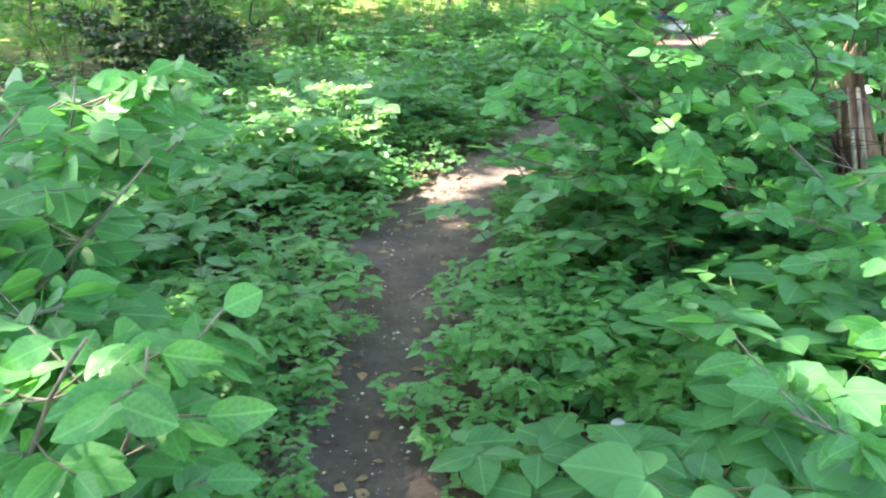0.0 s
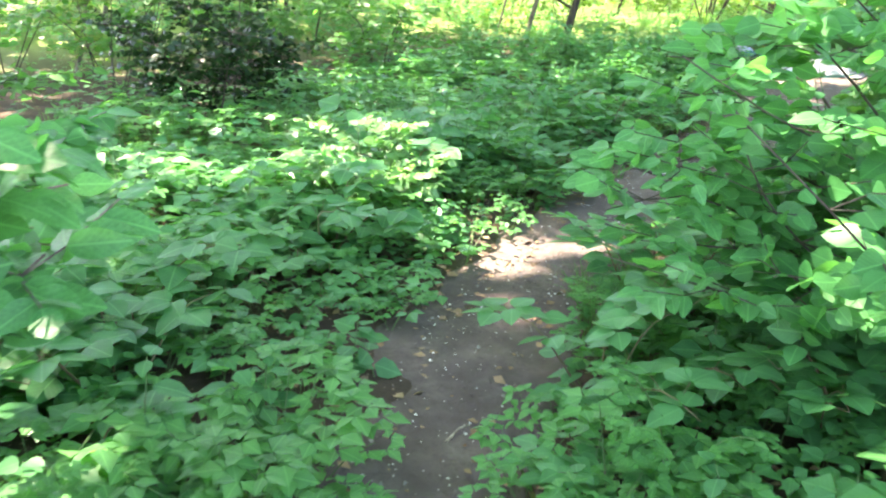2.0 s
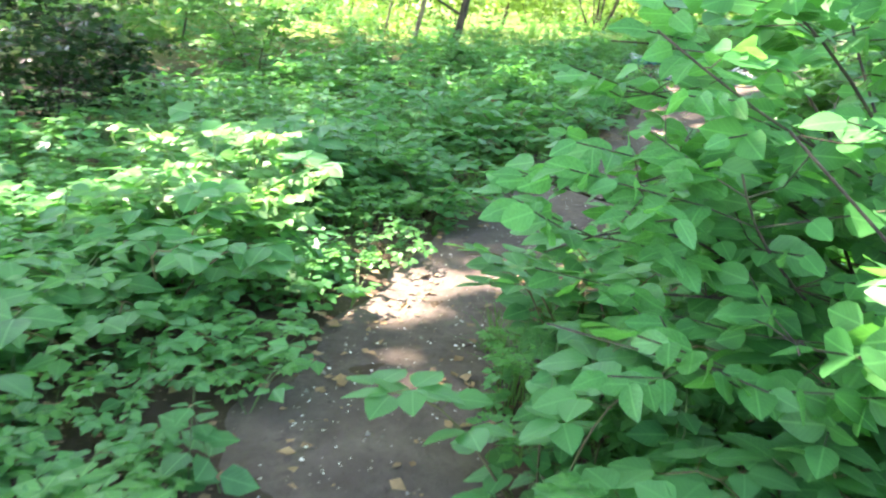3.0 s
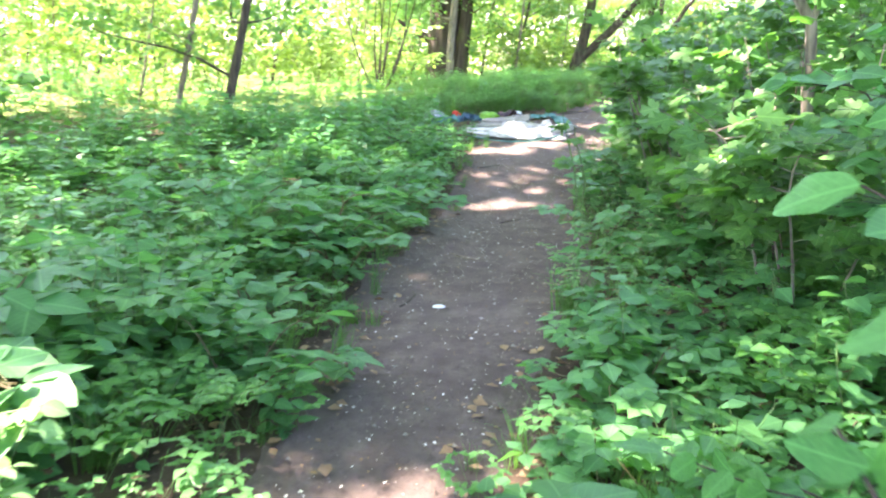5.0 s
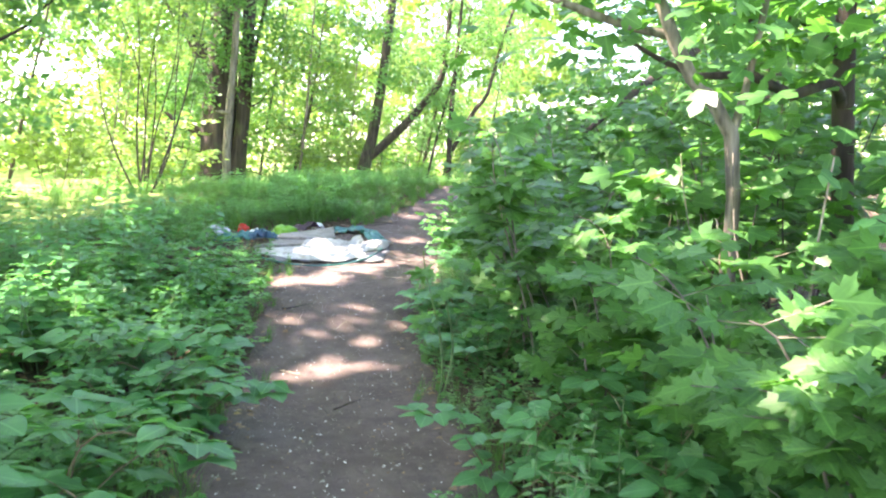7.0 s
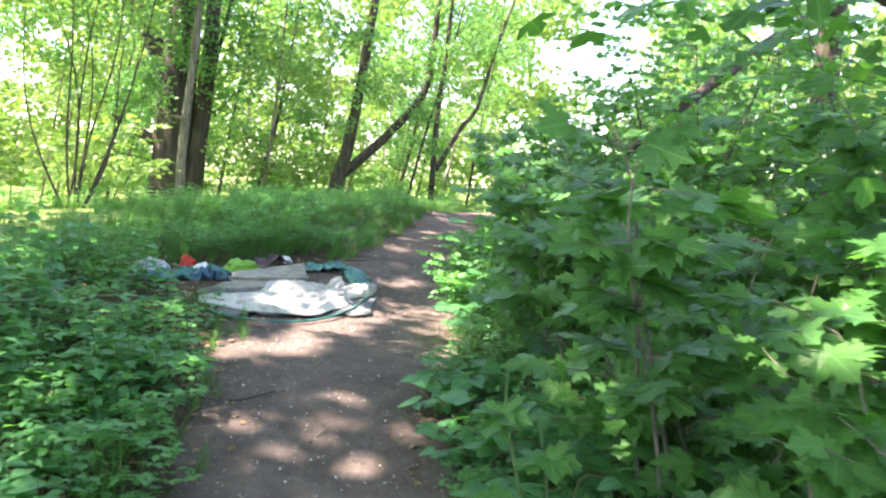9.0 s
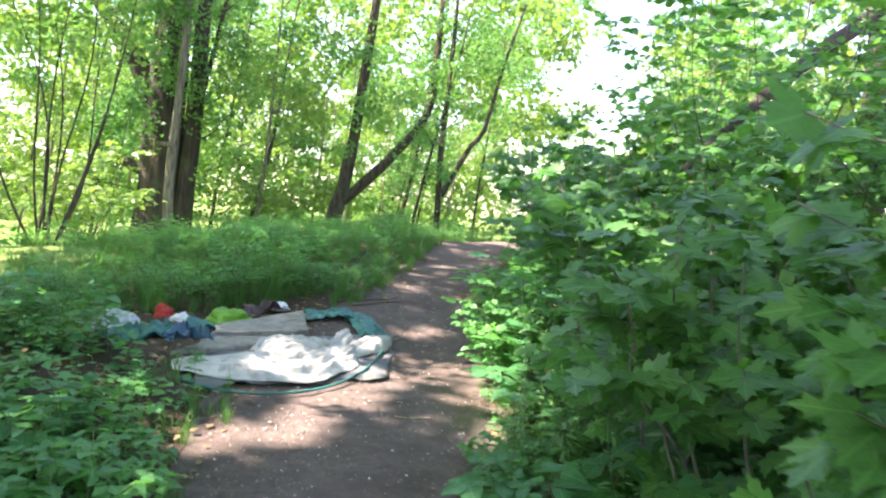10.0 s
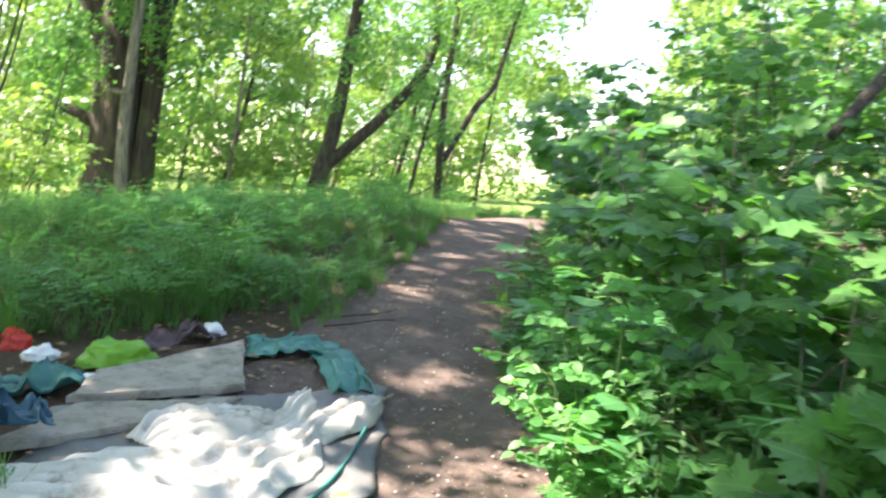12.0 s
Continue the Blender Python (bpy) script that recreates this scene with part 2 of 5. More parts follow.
def smooth_line(rows, step):
    rows = np.array(rows, float)
    out = []
    for i in range(len(rows) - 1):
        p0, p1, p2, p3 = rows[max(i - 1, 0)], rows[i], rows[i + 1], rows[min(i + 2, len(rows) - 1)]
        n = max(2, int(np.linalg.norm(p2[:2] - p1[:2]) / step))
        for u in np.linspace(0, 1, n, endpoint=False):
            out.append(0.5 * (2 * p1 + (p2 - p0) * u + (2 * p0 - 5 * p1 + 4 * p2 - p3) * u * u + (3 * p1 - p0 - 3 * p2 + p3) * u ** 3))
    out.append(rows[-1])
    return np.array(out)


TRAIL = smooth_line(LINE, 0.08)
EYES = np.array([row[1] for row in PATH])


def trail_gap(x, y):
    """Distance to the trodden edge (negative on it), and the side: -1 left, 1 right."""
    x, y = np.atleast_1d(x), np.atleast_1d(y)
    gap, side = np.empty(len(x)), np.empty(len(x))
    tan = np.gradient(TRAIL[:, :2], axis=0)
    for a in range(0, len(x), 4000):
        d = np.stack([x[a:a + 4000, None] - TRAIL[:, 0], y[a:a + 4000, None] - TRAIL[:, 1]], -1)
        r = np.hypot(d[..., 0], d[..., 1])
        k = (r - TRAIL[:, 2]).argmin(1)
        i = np.arange(len(k))
        gap[a:a + 4000] = r[i, k] - TRAIL[k, 2]
        side[a:a + 4000] = np.sign(d[i, k, 0] * tan[k, 1] - d[i, k, 1] * tan[k, 0])
    return gap, side


def eye_gap(x, y):
    """Distance on plan to the line that is walked."""
    walked = smooth_line([(*e[:2], 0) for e in EYES], 0.1)[:, :2]
    return np.array([np.hypot(walked[:, 0] - a, walked[:, 1] - b).min() for a, b in zip(np.atleast_1d(x), np.atleast_1d(y))])


# ---------------------------------------------------------------- mesh tools
def mesh_of(name, V, F, mat, uv=None, smooth=True):
    """A mesh from arrays; F holds triangles or quads of one kind."""
    V, F = np.asarray(V, np.float32), np.asarray(F, np.int32)
    me = bpy.data.meshes.new(name)
    k = F.shape[1]
    me.vertices.add(len(V))
    me.vertices.foreach_set("co", V.ravel())
    me.loops.add(F.size)
    me.loops.foreach_set("vertex_index", F.ravel())
    me.polygons.add(len(F))
    me.polygons.foreach_set("loop_start", np.arange(0, F.size, k, dtype=np.int32))
    me.polygons.foreach_set("use_smooth", np.full(len(F), smooth))
    if uv is not None:
        layer = me.uv_layers.new(name="UVMap")
        layer.data.foreach_set("uv", np.asarray(uv, np.float32)[F.ravel()].ravel())
    me.update(calc_edges=True)
    me.validate()
    me.materials.append(mat)
    return me


def put(name, me, parent=None, label="", category="", group="", kind=""):
    ob = new(name, me)
    if parent is not None:
        ob.parent = parent
    return tagged(ob, label, category, group, kind)


def joined(chunks):
    """Several (V, F) or (V, F, UV) as one."""
    n, V, F, U = 0, [], [], []
    for c in chunks:
        V.append(c[0])
        F.append(np.asarray(c[1]) + n)
        U.append(c[2] if len(c) > 2 else np.zeros((len(c[0]), 2)))
        n += len(c[0])
    return np.concatenate(V), np.concatenate(F), np.concatenate(U)


def tube(points, radii, sides=7, knots=0.0, cap=True):
    """A tapering round stem along points, as triangles."""
    P = np.asarray(points, float)
    T = np.gradient(P, axis=0)
    T /= np.linalg.norm(T, axis=1)[:, None] + 1e-9
    ref = np.array([0.31, 0.95, 0.05])
    A = np.cross(T, ref)
    A /= np.linalg.norm(A, axis=1)[:, None] + 1e-9
    B = np.cross(T, A)
    ang = np.linspace(0, 2 * math.pi, sides, endpoint=False)
    R = np.broadcast_to(np.asarray(radii, float), (len(P),))
    wob = 1 + knots * rng.normal(size=(len(P), sides))
    V = P[:, None] + (R[:, None] * wob)[..., None] * (np.cos(ang)[None, :, None] * A[:, None] + np.sin(ang)[None, :, None] * B[:, None])
    V = V.reshape(-1, 3)
    F = []
    for i in range(len(P) - 1):
        for j in range(sides):
            a, b = i * sides + j, i * sides + (j + 1) % sides
            F += [(a, b, b + sides), (a, b + sides, a + sides)]
    if cap:
        V = np.vstack([V, P[-1] + T[-1] * R[-1] * 0.5])
        base = (len(P) - 1) * sides
        F += [(base + j, base + (j + 1) % sides, len(V) - 1) for j in range(sides)]
    return V, np.array(F), np.zeros((len(V), 2))


def bent(a, b, n=8, sway=0.05, sag=0.0):
    """Points from a to b with a natural wander."""
    a, b = np.array(a, float), np.array(b, float)
    u = np.linspace(0, 1, n)[:, None]
    L = np.linalg.norm(b - a)
    k = rng.normal(size=(2, 3)) * sway * L
    return a + (b - a) * u + np.sin(math.pi * u) * k[0] + np.sin(2 * math.pi * u) * k[1] * 0.5 + np.array([0, 0, sag]) * 4 * u * (1 - u)


# ---------------------------------------------------------------- leaf shapes: along +y, face to +z, about 1 long
def leaf_shape(outline, fold=0.12, droop=0.12, teeth=0.0):
    """Two halves on a rib; outline is rows of (v, half width)."""
    rows = np.array(outline)
    V, U, F = [], [], []
    for i, (v, w) in enumerate(rows):
        w = w * (1 + (teeth if i % 2 else -teeth))
        z = -droop * v * v
        V += [(-w, v, z + fold * w), (0, v, z), (w, v, z + fold * w)]
        U += [(-w, v), (0, v), (w, v)]
    for i in range(len(rows) - 1):
        for j in (0, 1):
            a, b, c, d = i * 3 + j, i * 3 + j + 1, i * 3 + j + 4, i * 3 + j + 3
            F += [(a, b, c), (a, c, d)]
    V, F, U = np.array(V), np.array(F), np.array(U)
    same = {}
    keep = []
    remap = []
    for i, p in enumerate(V.round(5)):
        key = tuple(p)
        if key not in same:
            same[key] = len(keep)
            keep.append(i)
        remap.append(same[key])
    F = np.array(remap)[F]
    F = F[[len(set(f)) == 3 for f in F.tolist()]]
    return V[keep], F, U[keep]


OVATE = leaf_shape([(0, 0), (0.07, 0.2), (0.26, 0.37), (0.5, 0.37), (0.78, 0.21), (1, 0)])
OVATE_B = leaf_shape([(0, 0), (0.1, 0.19), (0.32, 0.34), (0.58, 0.31), (0.82, 0.16), (1, 0)], 0.22, 0.2)
OVATE_C = leaf_shape([(0, 0), (0.08, 0.22), (0.3, 0.4), (0.56, 0.36), (0.82, 0.18), (1, 0)], -0.05, -0.08)
TOOTHED = leaf_shape([(0, 0), (0.04, 0.26), (0.13, 0.34), (0.23, 0.38), (0.33, 0.37), (0.44, 0.35), (0.56, 0.3), (0.68, 0.24), (0.8, 0.16), (1, 0)], 0.12, 0.15, 0.08)
SIMPLE = leaf_shape([(0, 0), (0.25, 0.37), (0.6, 0.33), (1, 0)], 0.12, 0.12)
PLAIN = leaf_shape([(0, 0), (0.42, 0.36), (1, 0)], 0.2, 0.1)
CRUMB = (np.array([(-0.5, -0.4, 0), (0.5, -0.3, 0), (0.1, 0.55, 0), (0.0, 0.0, 0.55)]), np.array([(0, 1, 3), (1, 2, 3), (2, 0, 3)]), np.zeros((4, 2)))
LANCE = leaf_shape([(0, 0), (0.3, 0.13), (0.7, 0.1), (1, 0)], 0.2, 0.2)


def ovate(width, fold, droop, ripple):
    """A finer broad leaf with a rippled edge."""
    rows = [(v, 0.5 * width * math.sin(math.pi * v ** 0.86) ** 0.72 * (1 - 0.12 * v)) for v in np.linspace(0, 1, 13)]
    V, F, U = leaf_shape([(v, max(w, 0.0) if 0 < v < 1 else 0.0) for v, w in rows], fold, droop)
    V = V.copy()
    V[:, 2] += ripple * np.abs(V[:, 0]) * np.sin(V[:, 1] * 13 + np.sign(V[:, 0]))
    return V, F, U


def maple_shape(cup, coarse=False):
    """Five pointed lobes round the stalk."""
    half = [(0.0, 0.0), (0.16, -0.10), (0.36, -0.02), (0.27, 0.10), (0.52, 0.20), (0.47, 0.30), (0.62, 0.46), (0.40, 0.42), (0.33, 0.47), (0.22, 0.42), (0.24, 0.62), (0.30, 0.72), (0.15, 0.74), (0.0, 1.0)]
    if coarse:
        half = [half[i] for i in (0, 2, 4, 6, 9, 11, 13)]
    right = [(x, y) for x, y in half]
    left = [(-x, y) for x, y in half[1:-1]][::-1]
    ring = right + left
    V = [(0.0, 0.22, 0.0)] + [(x, y, -cup * (x * x * 1.3 + (y - 0.22) ** 2 * 0.5) + 0.05 * abs(x)) for x, y in ring]
    U = [(0.0, 0.22)] + ring
    F = [(0, 1 + i, 1 + (i + 1) % len(ring)) for i in range(len(ring))]
    return np.array(V), np.array(F), np.array(U)


MAPLE = maple_shape(0.18)
MAPLE_LOW = maple_shape(0.25, True)
MAPLE_B = maple_shape(0.4)
MAPLE_C = maple_shape(-0.1)


def spread(shape, P, D, N, S):
    """Many copies of a leaf shape: places, axes, face normals, lengths."""
    P, D, N, S = (np.asarray(a, float) for a in (P, D, N, S))
    D = D / (np.linalg.norm(D, axis=1)[:, None] + 1e-9)
    X = np.cross(D, N)
    X /= np.linalg.norm(X, axis=1)[:, None] + 1e-9
    Z = np.cross(X, D)
    T, F, U = shape
    V = P[:, None] + S[:, None, None] * (T[None, :, :1] * X[:, None] + T[None, :, 1:2] * D[:, None] + T[None, :, 2:] * Z[:, None])
    n = len(P)
    return V.reshape(-1, 3), (F[None] + (np.arange(n) * len(T))[:, None, None]).reshape(-1, 3), np.tile(U, (n, 1))


def turned(chunk, x, y, z, yaw, scale, lean=(0, 0)):
    c, s = math.cos(yaw), math.sin(yaw)
    V = chunk[0] * scale
    W = np.stack([V[:, 0] * c - V[:, 1] * s + V[:, 2] * lean[0], V[:, 0] * s + V[:, 1] * c + V[:, 2] * lean[1], V[:, 2]], 1)
    return W + (x, y, z), chunk[1], chunk[2]


UP = np.array([0, 0, 1.0])


# ---------------------------------------------------------------- low plants: (stems, leaves) arrays, foot at the origin
def nettle_plant(h, shape, size, bends=6):
    stems, P, D, N, S = [], [], [], [], []
    for k in range(rng.integers(1, 4)):
        foot = np.array([rng.normal(0, 0.05), rng.normal(0, 0.05), 0])
        top = foot + (rng.normal(0, 0.12) * h, rng.normal(0, 0.12) * h, h * rng.uniform(0.75, 1.1))
        line = bent(foot - (0, 0, 0.03), top, bends, 0.03)
        stems.append(tube(line, np.linspace(0.004, 0.0015, bends), 3))
        turn0 = rng.uniform(0, 3)
        nodes = max(4, int(h / 0.065))
        for i in range(1, nodes + 1):
            u = i / nodes
            p = foot + (top - foot) * u
            for j in (0, 1):
                a = turn0 + i * math.pi / 2 + j * math.pi + rng.normal(0, 0.25)
                d = np.array([math.cos(a), math.sin(a), rng.uniform(-0.25, 0.2)])
                P.append(p + d * 0.012)
                D.append(d)
                N.append(UP + rng.normal(0, 0.25, 3))
                S.append(size * (1.15 - 0.5 * u ** 3) * rng.uniform(0.75, 1.2))
    return joined(stems), spread(shape, P, D, N, S)


def trifoliate(P, D, N, S, p, d, size):
    side = np.cross(d, UP)
    side /= np.linalg.norm(side) + 1e-9
    for v, f in ((d, 1.0), (d * 0.35 + side, 0.85), (d * 0.35 - side, 0.85)):
        P.append(p + v * size * 0.08)
        D.append(v + (0, 0, rng.uniform(-0.2, 0.12)))
        N.append(UP + rng.normal(0, 0.22, 3))
        S.append(size * f * rng.uniform(0.85, 1.15))


def bramble_plant(h, shape, size, stalks=True):
    stems, P, D, N, S = [], [], [], [], []
    for k in range(rng.integers(3, 6)):
        a = rng.uniform(0, 6.28)
        end = np.array([math.cos(a), math.sin(a), 0]) * h * rng.uniform(0.6, 1.3) + (0, 0, h * rng.uniform(0.3, 0.9))
        line = bent((0, 0, -0.03), end, 8, 0.06, h * 0.35)
        stems.append(tube(line, np.linspace(0.005, 0.0018, 8), 3))
        for i in range(1, 8):
            b = rng.uniform(0, 6.28)
            d = np.array([math.cos(b), math.sin(b), rng.uniform(0.1, 0.7)])
            d /= np.linalg.norm(d)
            q = line[i] + d * rng.uniform(0.03, 0.08)
            if stalks:
                stems.append(tube([line[i], (line[i] + q) / 2, q], 0.0012, 3, cap=False))
            trifoliate(P, D, N, S, q, np.array([d[0], d[1], 0.0]), size)
    return joined(stems), spread(shape, P, D, N, S)


def elder_plant(h, shape, size, stalks=True):
    stems, P, D, N, S = [], [], [], [], []
    for k in range(rng.integers(4, 8)):
        a = rng.uniform(0, 6.28)
        out = np.array([math.cos(a), math.sin(a), 0])
        tip = out * h * rng.uniform(0.25, 0.8) + (0, 0, h * rng.uniform(0.6, 1.05))
        line = bent((0, 0, -0.03), tip, 5, 0.04, 0.02)[:: 1 if stalks else 2]
        stems.append(tube(line, np.linspace(0.003, 0.0015, len(line)), 3))
        sidew = np.cross(out, UP)
        for v in (out, out * 0.3 + sidew, out * 0.3 - sidew):
            q = tip + v * size * 0.7
            if stalks:
                stems.append(tube([tip, (tip + q) / 2 + (0, 0, 0.004), q], 0.001, 3, cap=False))
            trifoliate(P, D, N, S, q, v / np.linalg.norm(v), size)
    return joined(stems), spread(shape, P, D, N, S)


def feather_plant(h, size, bends=8):
    """Cow parsley: fronds cut into many narrow leaflets."""
    stems, P, D, N, S = [], [], [], [], []
    for k in range(rng.integers(4, 7)):
        a = rng.uniform(0, 6.28)
        out = np.array([math.cos(a), math.sin(a), 0])
        tip = out * h * rng.uniform(0.5, 1.0) + (0, 0, h * rng.uniform(0.6, 1.0))
        line = bent((0, 0, -0.03), tip, 8, 0.04, h * 0.25)
        stems.append(tube(line[::8 // bends], np.linspace(0.0035, 0.001, len(line[::8 // bends])), 3))
        sidew = np.cross(out, UP)
        for i in range(4, 8):
            w = size * 2.6 * (1.15 - i / 8)
            for sgn in (-1, 1):
                arm = sidew * sgn + out * 0.5
                arm /= np.linalg.norm(arm)
                for j in range(1, 4 if bends > 4 else 3):
                    q = line[i] + arm * w * j / 3
                    for s2 in (-1, 1):
                        P.append(q)
                        D.append(arm * 0.6 + s2 * np.cross(arm, UP) * 0.8 + (0, 0, rng.uniform(-0.2, 0.2)))
                        N.append(UP + rng.normal(0, 0.2, 3))
                        S.append(size * 0.75 * (1.2 - j * 0.2))
    return joined(stems), spread(PLAIN, P, D, N, S)


def grass_tuft(h, blades):
    V, F = [], []
    n = 0
    for k in range(blades):
        a, b = rng.uniform(0, 6.28), rng.uniform(0, 6.28)
        foot = np.array([math.cos(b), math.sin(b), 0]) * rng.uniform(0, 0.09)
        out = np.array([math.cos(a), math.sin(a), 0])
        L, w, bend = h * rng.uniform(0.55, 1.1), rng.uniform(0.0025, 0.005), rng.uniform(0.15, 0.9)
        s = np.cross(out, UP) * w
        for u in (0, 0.4, 0.75):
            c = foot + UP * (L * u * (1 - 0.35 * bend * u) - 0.02) + out * L * bend * u * u
            V += [c - s * (1 - 0.6 * u), c + s * (1 - 0.6 * u)]
        V.append(foot + UP * L * (1 - 0.5 * bend) + out * L * bend)
        F += [(n, n + 1, n + 3), (n, n + 3, n + 2), (n + 2, n + 3, n + 5), (n + 2, n + 5, n + 4), (n + 4, n + 5, n + 6)]
        n += 7
    return np.array(V), np.array(F), np.zeros((n, 2))


# ---------------------------------------------------------------- ground and trodden path
def axis(lo, hi, step, reach):
    out = list(np.arange(lo, hi, step))
    d = step
    a, b = lo, out[-1]
    while b < reach:
        d *= 1.5
        a, b = a - d, b + d
        out = [a] + out + [b]
    return np.array(out)


def build_ground():
    xs, ys = axis(-7, 14, 0.15, 900), axis(-4, 26, 0.15, 900)
    X, Y = np.meshgrid(xs, ys, indexing="ij")
    Z = gz(X, Y)
    gap, _ = trail_gap(X.ravel(), Y.ravel())
    gap = gap.reshape(X.shape)
    rough = 0.02 * np.sin(5.1 * X + 1.7 * Y) * np.sin(4.3 * Y - 2.2 * X) + 0.008 * np.sin(13 * X) * np.sin(11 * Y + 2)
    Z = Z + np.where(gap < 4, rough, 0) + 0.03 * np.clip(gap / 0.5, -1.6, 1)
    V = np.stack([X, Y, Z], -1).reshape(-1, 3)
    n, k = len(xs), len(ys)
    i = (np.arange(n - 1)[:, None] * k + np.arange(k - 1)).ravel()
    F = np.stack([i, i + k, i + k + 1, i + 1], 1)
    put("ground", mesh_of("ground", V, F, SOIL), None, "brown woodland soil under leaf litter and plants", "ground", "", "structure")


def build_path():
    rows = smooth_line(LINE, 0.06)
    tan = np.gradient(rows[:, :2], axis=0)
    tan /= np.linalg.norm(tan, axis=1)[:, None]
    nor = np.stack([tan[:, 1], -tan[:, 0]], 1)
    u = np.linspace(-1, 1, 25)
    V = []
    for r, nn in zip(rows, nor):
        for v in u:
            x, y = r[:2] + nn * v * (r[2] + 0.28)
            over = max(0.0, abs(v) * (r[2] + 0.28) - r[2])
            edge = 0.03 * math.sin(7 * y + 3 * x) + 0.03 * math.sin(3.1 * y - 9 * x)
            z = float(gz(x, y)) + 0.016 - 0.25 * max(0.0, over - 0.12 + edge) + 0.007 * math.sin(6.1 * x + 2.3 * y) * math.sin(5.3 * y - 3.1 * x) + 0.003 * math.sin(31 * x) * math.sin(27 * y)
            V.append((x, y, z))
    n, k = len(rows), len(u)
    i = (np.arange(n - 1)[:, None] * k + np.arange(k - 1)).ravel()
    F = np.stack([i, i + 1, i + k + 1, i + k], 1)
    put("path", mesh_of("path", V, F, DIRT), None, "narrow trodden path of bare grey-brown dirt", "path", "", "structure")


build_ground()
build_path()


# ---------------------------------------------------------------- trees
def crown_leaves(C, R, n, size, shape=PLAIN, squash=0.7):
    """Leaves in uneven clumps: centres C, radii R."""
    k = rng.integers(0, len(C), n)
    d = rng.normal(size=(n, 3))
    d /= np.linalg.norm(d, axis=1)[:, None]
    P = C[k] + d * (R[k] * rng.uniform(0.1, 1, n) ** 0.6)[:, None] * (1, 1, squash)
    D = rng.normal(size=(n, 3)) * (1, 1, 0.6) - (0, 0, 0.25)
    N = UP + rng.normal(0, 0.65, (n, 3))
    return spread(shape, P, D, N, size * rng.uniform(0.6, 1.3, n))


def sapling(h, r, lean, bark, leaf, n, size, low=0.25):
    """A thin woodland tree: trunk part, twig parts and a loose crown."""
    root = new("tree")
    top = np.array([lean[0], lean[1], h])
    line = bent((0, 0, -0.15), top, 14, 0.018)
    put("trunk", mesh_of("trunk", *tube(line, r * (1 - 0.75 * np.linspace(0, 1, 14)), 8, 0.05)[:2], bark), root)
    C, R = [], []
    for k in range(12):
        u = rng.uniform(low, 0.95)
        i = int(u * 13)
        a = rng.uniform(0, 6.28)
        L = h * rng.uniform(0.10, 0.24)
        end = line[i] + np.array([math.cos(a) * L, math.sin(a) * L, L * rng.uniform(0.2, 0.9)])
        twig = bent(line[i], end, 6, 0.07)
        put("branch", mesh_of("branch", *tube(twig, np.linspace(r * 0.35, r * 0.08, 6), 5)[:2], bark), root)
        for j in (2, 3, 4, 5):
            C.append(twig[j] + rng.normal(0, 0.12, 3))
            R.append(rng.uniform(0.3, 0.7) * h / 7)
    put("crown", mesh_of("crown", *crown_leaves(np.array(C), np.array(R), n, size)[:2], leaf, None, False), root)
    return root


def plant_saplings():
    kinds = [sapling(h, r, ln, bark, leaf, n, s, low) for h, r, ln, bark, leaf, n, s, low in (
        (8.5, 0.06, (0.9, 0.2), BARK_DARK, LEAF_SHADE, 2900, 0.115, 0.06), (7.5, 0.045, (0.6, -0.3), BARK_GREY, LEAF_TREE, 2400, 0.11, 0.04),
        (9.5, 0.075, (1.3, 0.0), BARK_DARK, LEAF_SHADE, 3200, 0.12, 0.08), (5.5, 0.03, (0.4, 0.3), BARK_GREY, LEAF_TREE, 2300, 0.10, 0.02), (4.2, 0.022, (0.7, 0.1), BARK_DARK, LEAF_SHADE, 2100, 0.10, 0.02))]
    spots = []
    while len(spots) < 66:
        x, y = rng.uniform(-16, 34), rng.uniform(19, 44)
        gap, side = trail_gap(x, y)
        if gap[0] < 1.6 or (side[0] > 0 and y < 21) or any(math.hypot(x - a, y - b) < 0.9 for a, b in spots):
            continue
        if math.hypot(x - 8, y - 27) < 2.2 or abs((x - 1.7) * 0.79 - (y - 8.9) * 0.61 - 1.1) < 1.2 and y < 34:
            continue
        if abs((x - 2.7) * 0.695 - (y - 10.7) * 0.72) < 1.5:
            continue
        if -7 < x < 8 and 17 < y < 33 and rng.uniform() < 0.8:
            continue
        spots.append((x, y))
    # slim trees at the edge of the clearing
    spots += [(0.0, 17.6), (0.72, 17.4), (-0.55, 17.9), (-3.4, 14.4), (-4.6, 17.0), (-7.0, 14.5), (-8.5, 19.0), (-6.0, 11.8)]
    # slim trees round the oak
    spots += [(6.0, 26.3), (7.2, 31.2), (9.9, 27.4), (10.6, 29.6), (5.2, 29.2), (11.2, 31.4), (9.0, 33.0), (12.8, 30.2), (14.6, 28.6), (15.6, 31.0), (13.4, 33.2), (16.6, 27.6), (6.4, 33.5)]
    for i, (x, y) in enumerate(spots):
        ob = kinds[i % 5]
        s = rng.uniform(0.8, 1.2)
        m = pose(x, y, float(gz(x, y)), rng.normal(0, 2), rng.normal(3, 2), rng.uniform(-40, 40)) @ Matrix.Diagonal((s, s, s, 1))
        if i >= 5:
            ob = copy_thing(ob, m)
        else:
            ob.matrix_basis = m
        tagged(ob, "slim young woodland tree with bright spring leaves", "tree", "slim woodland trees")


plant_saplings()


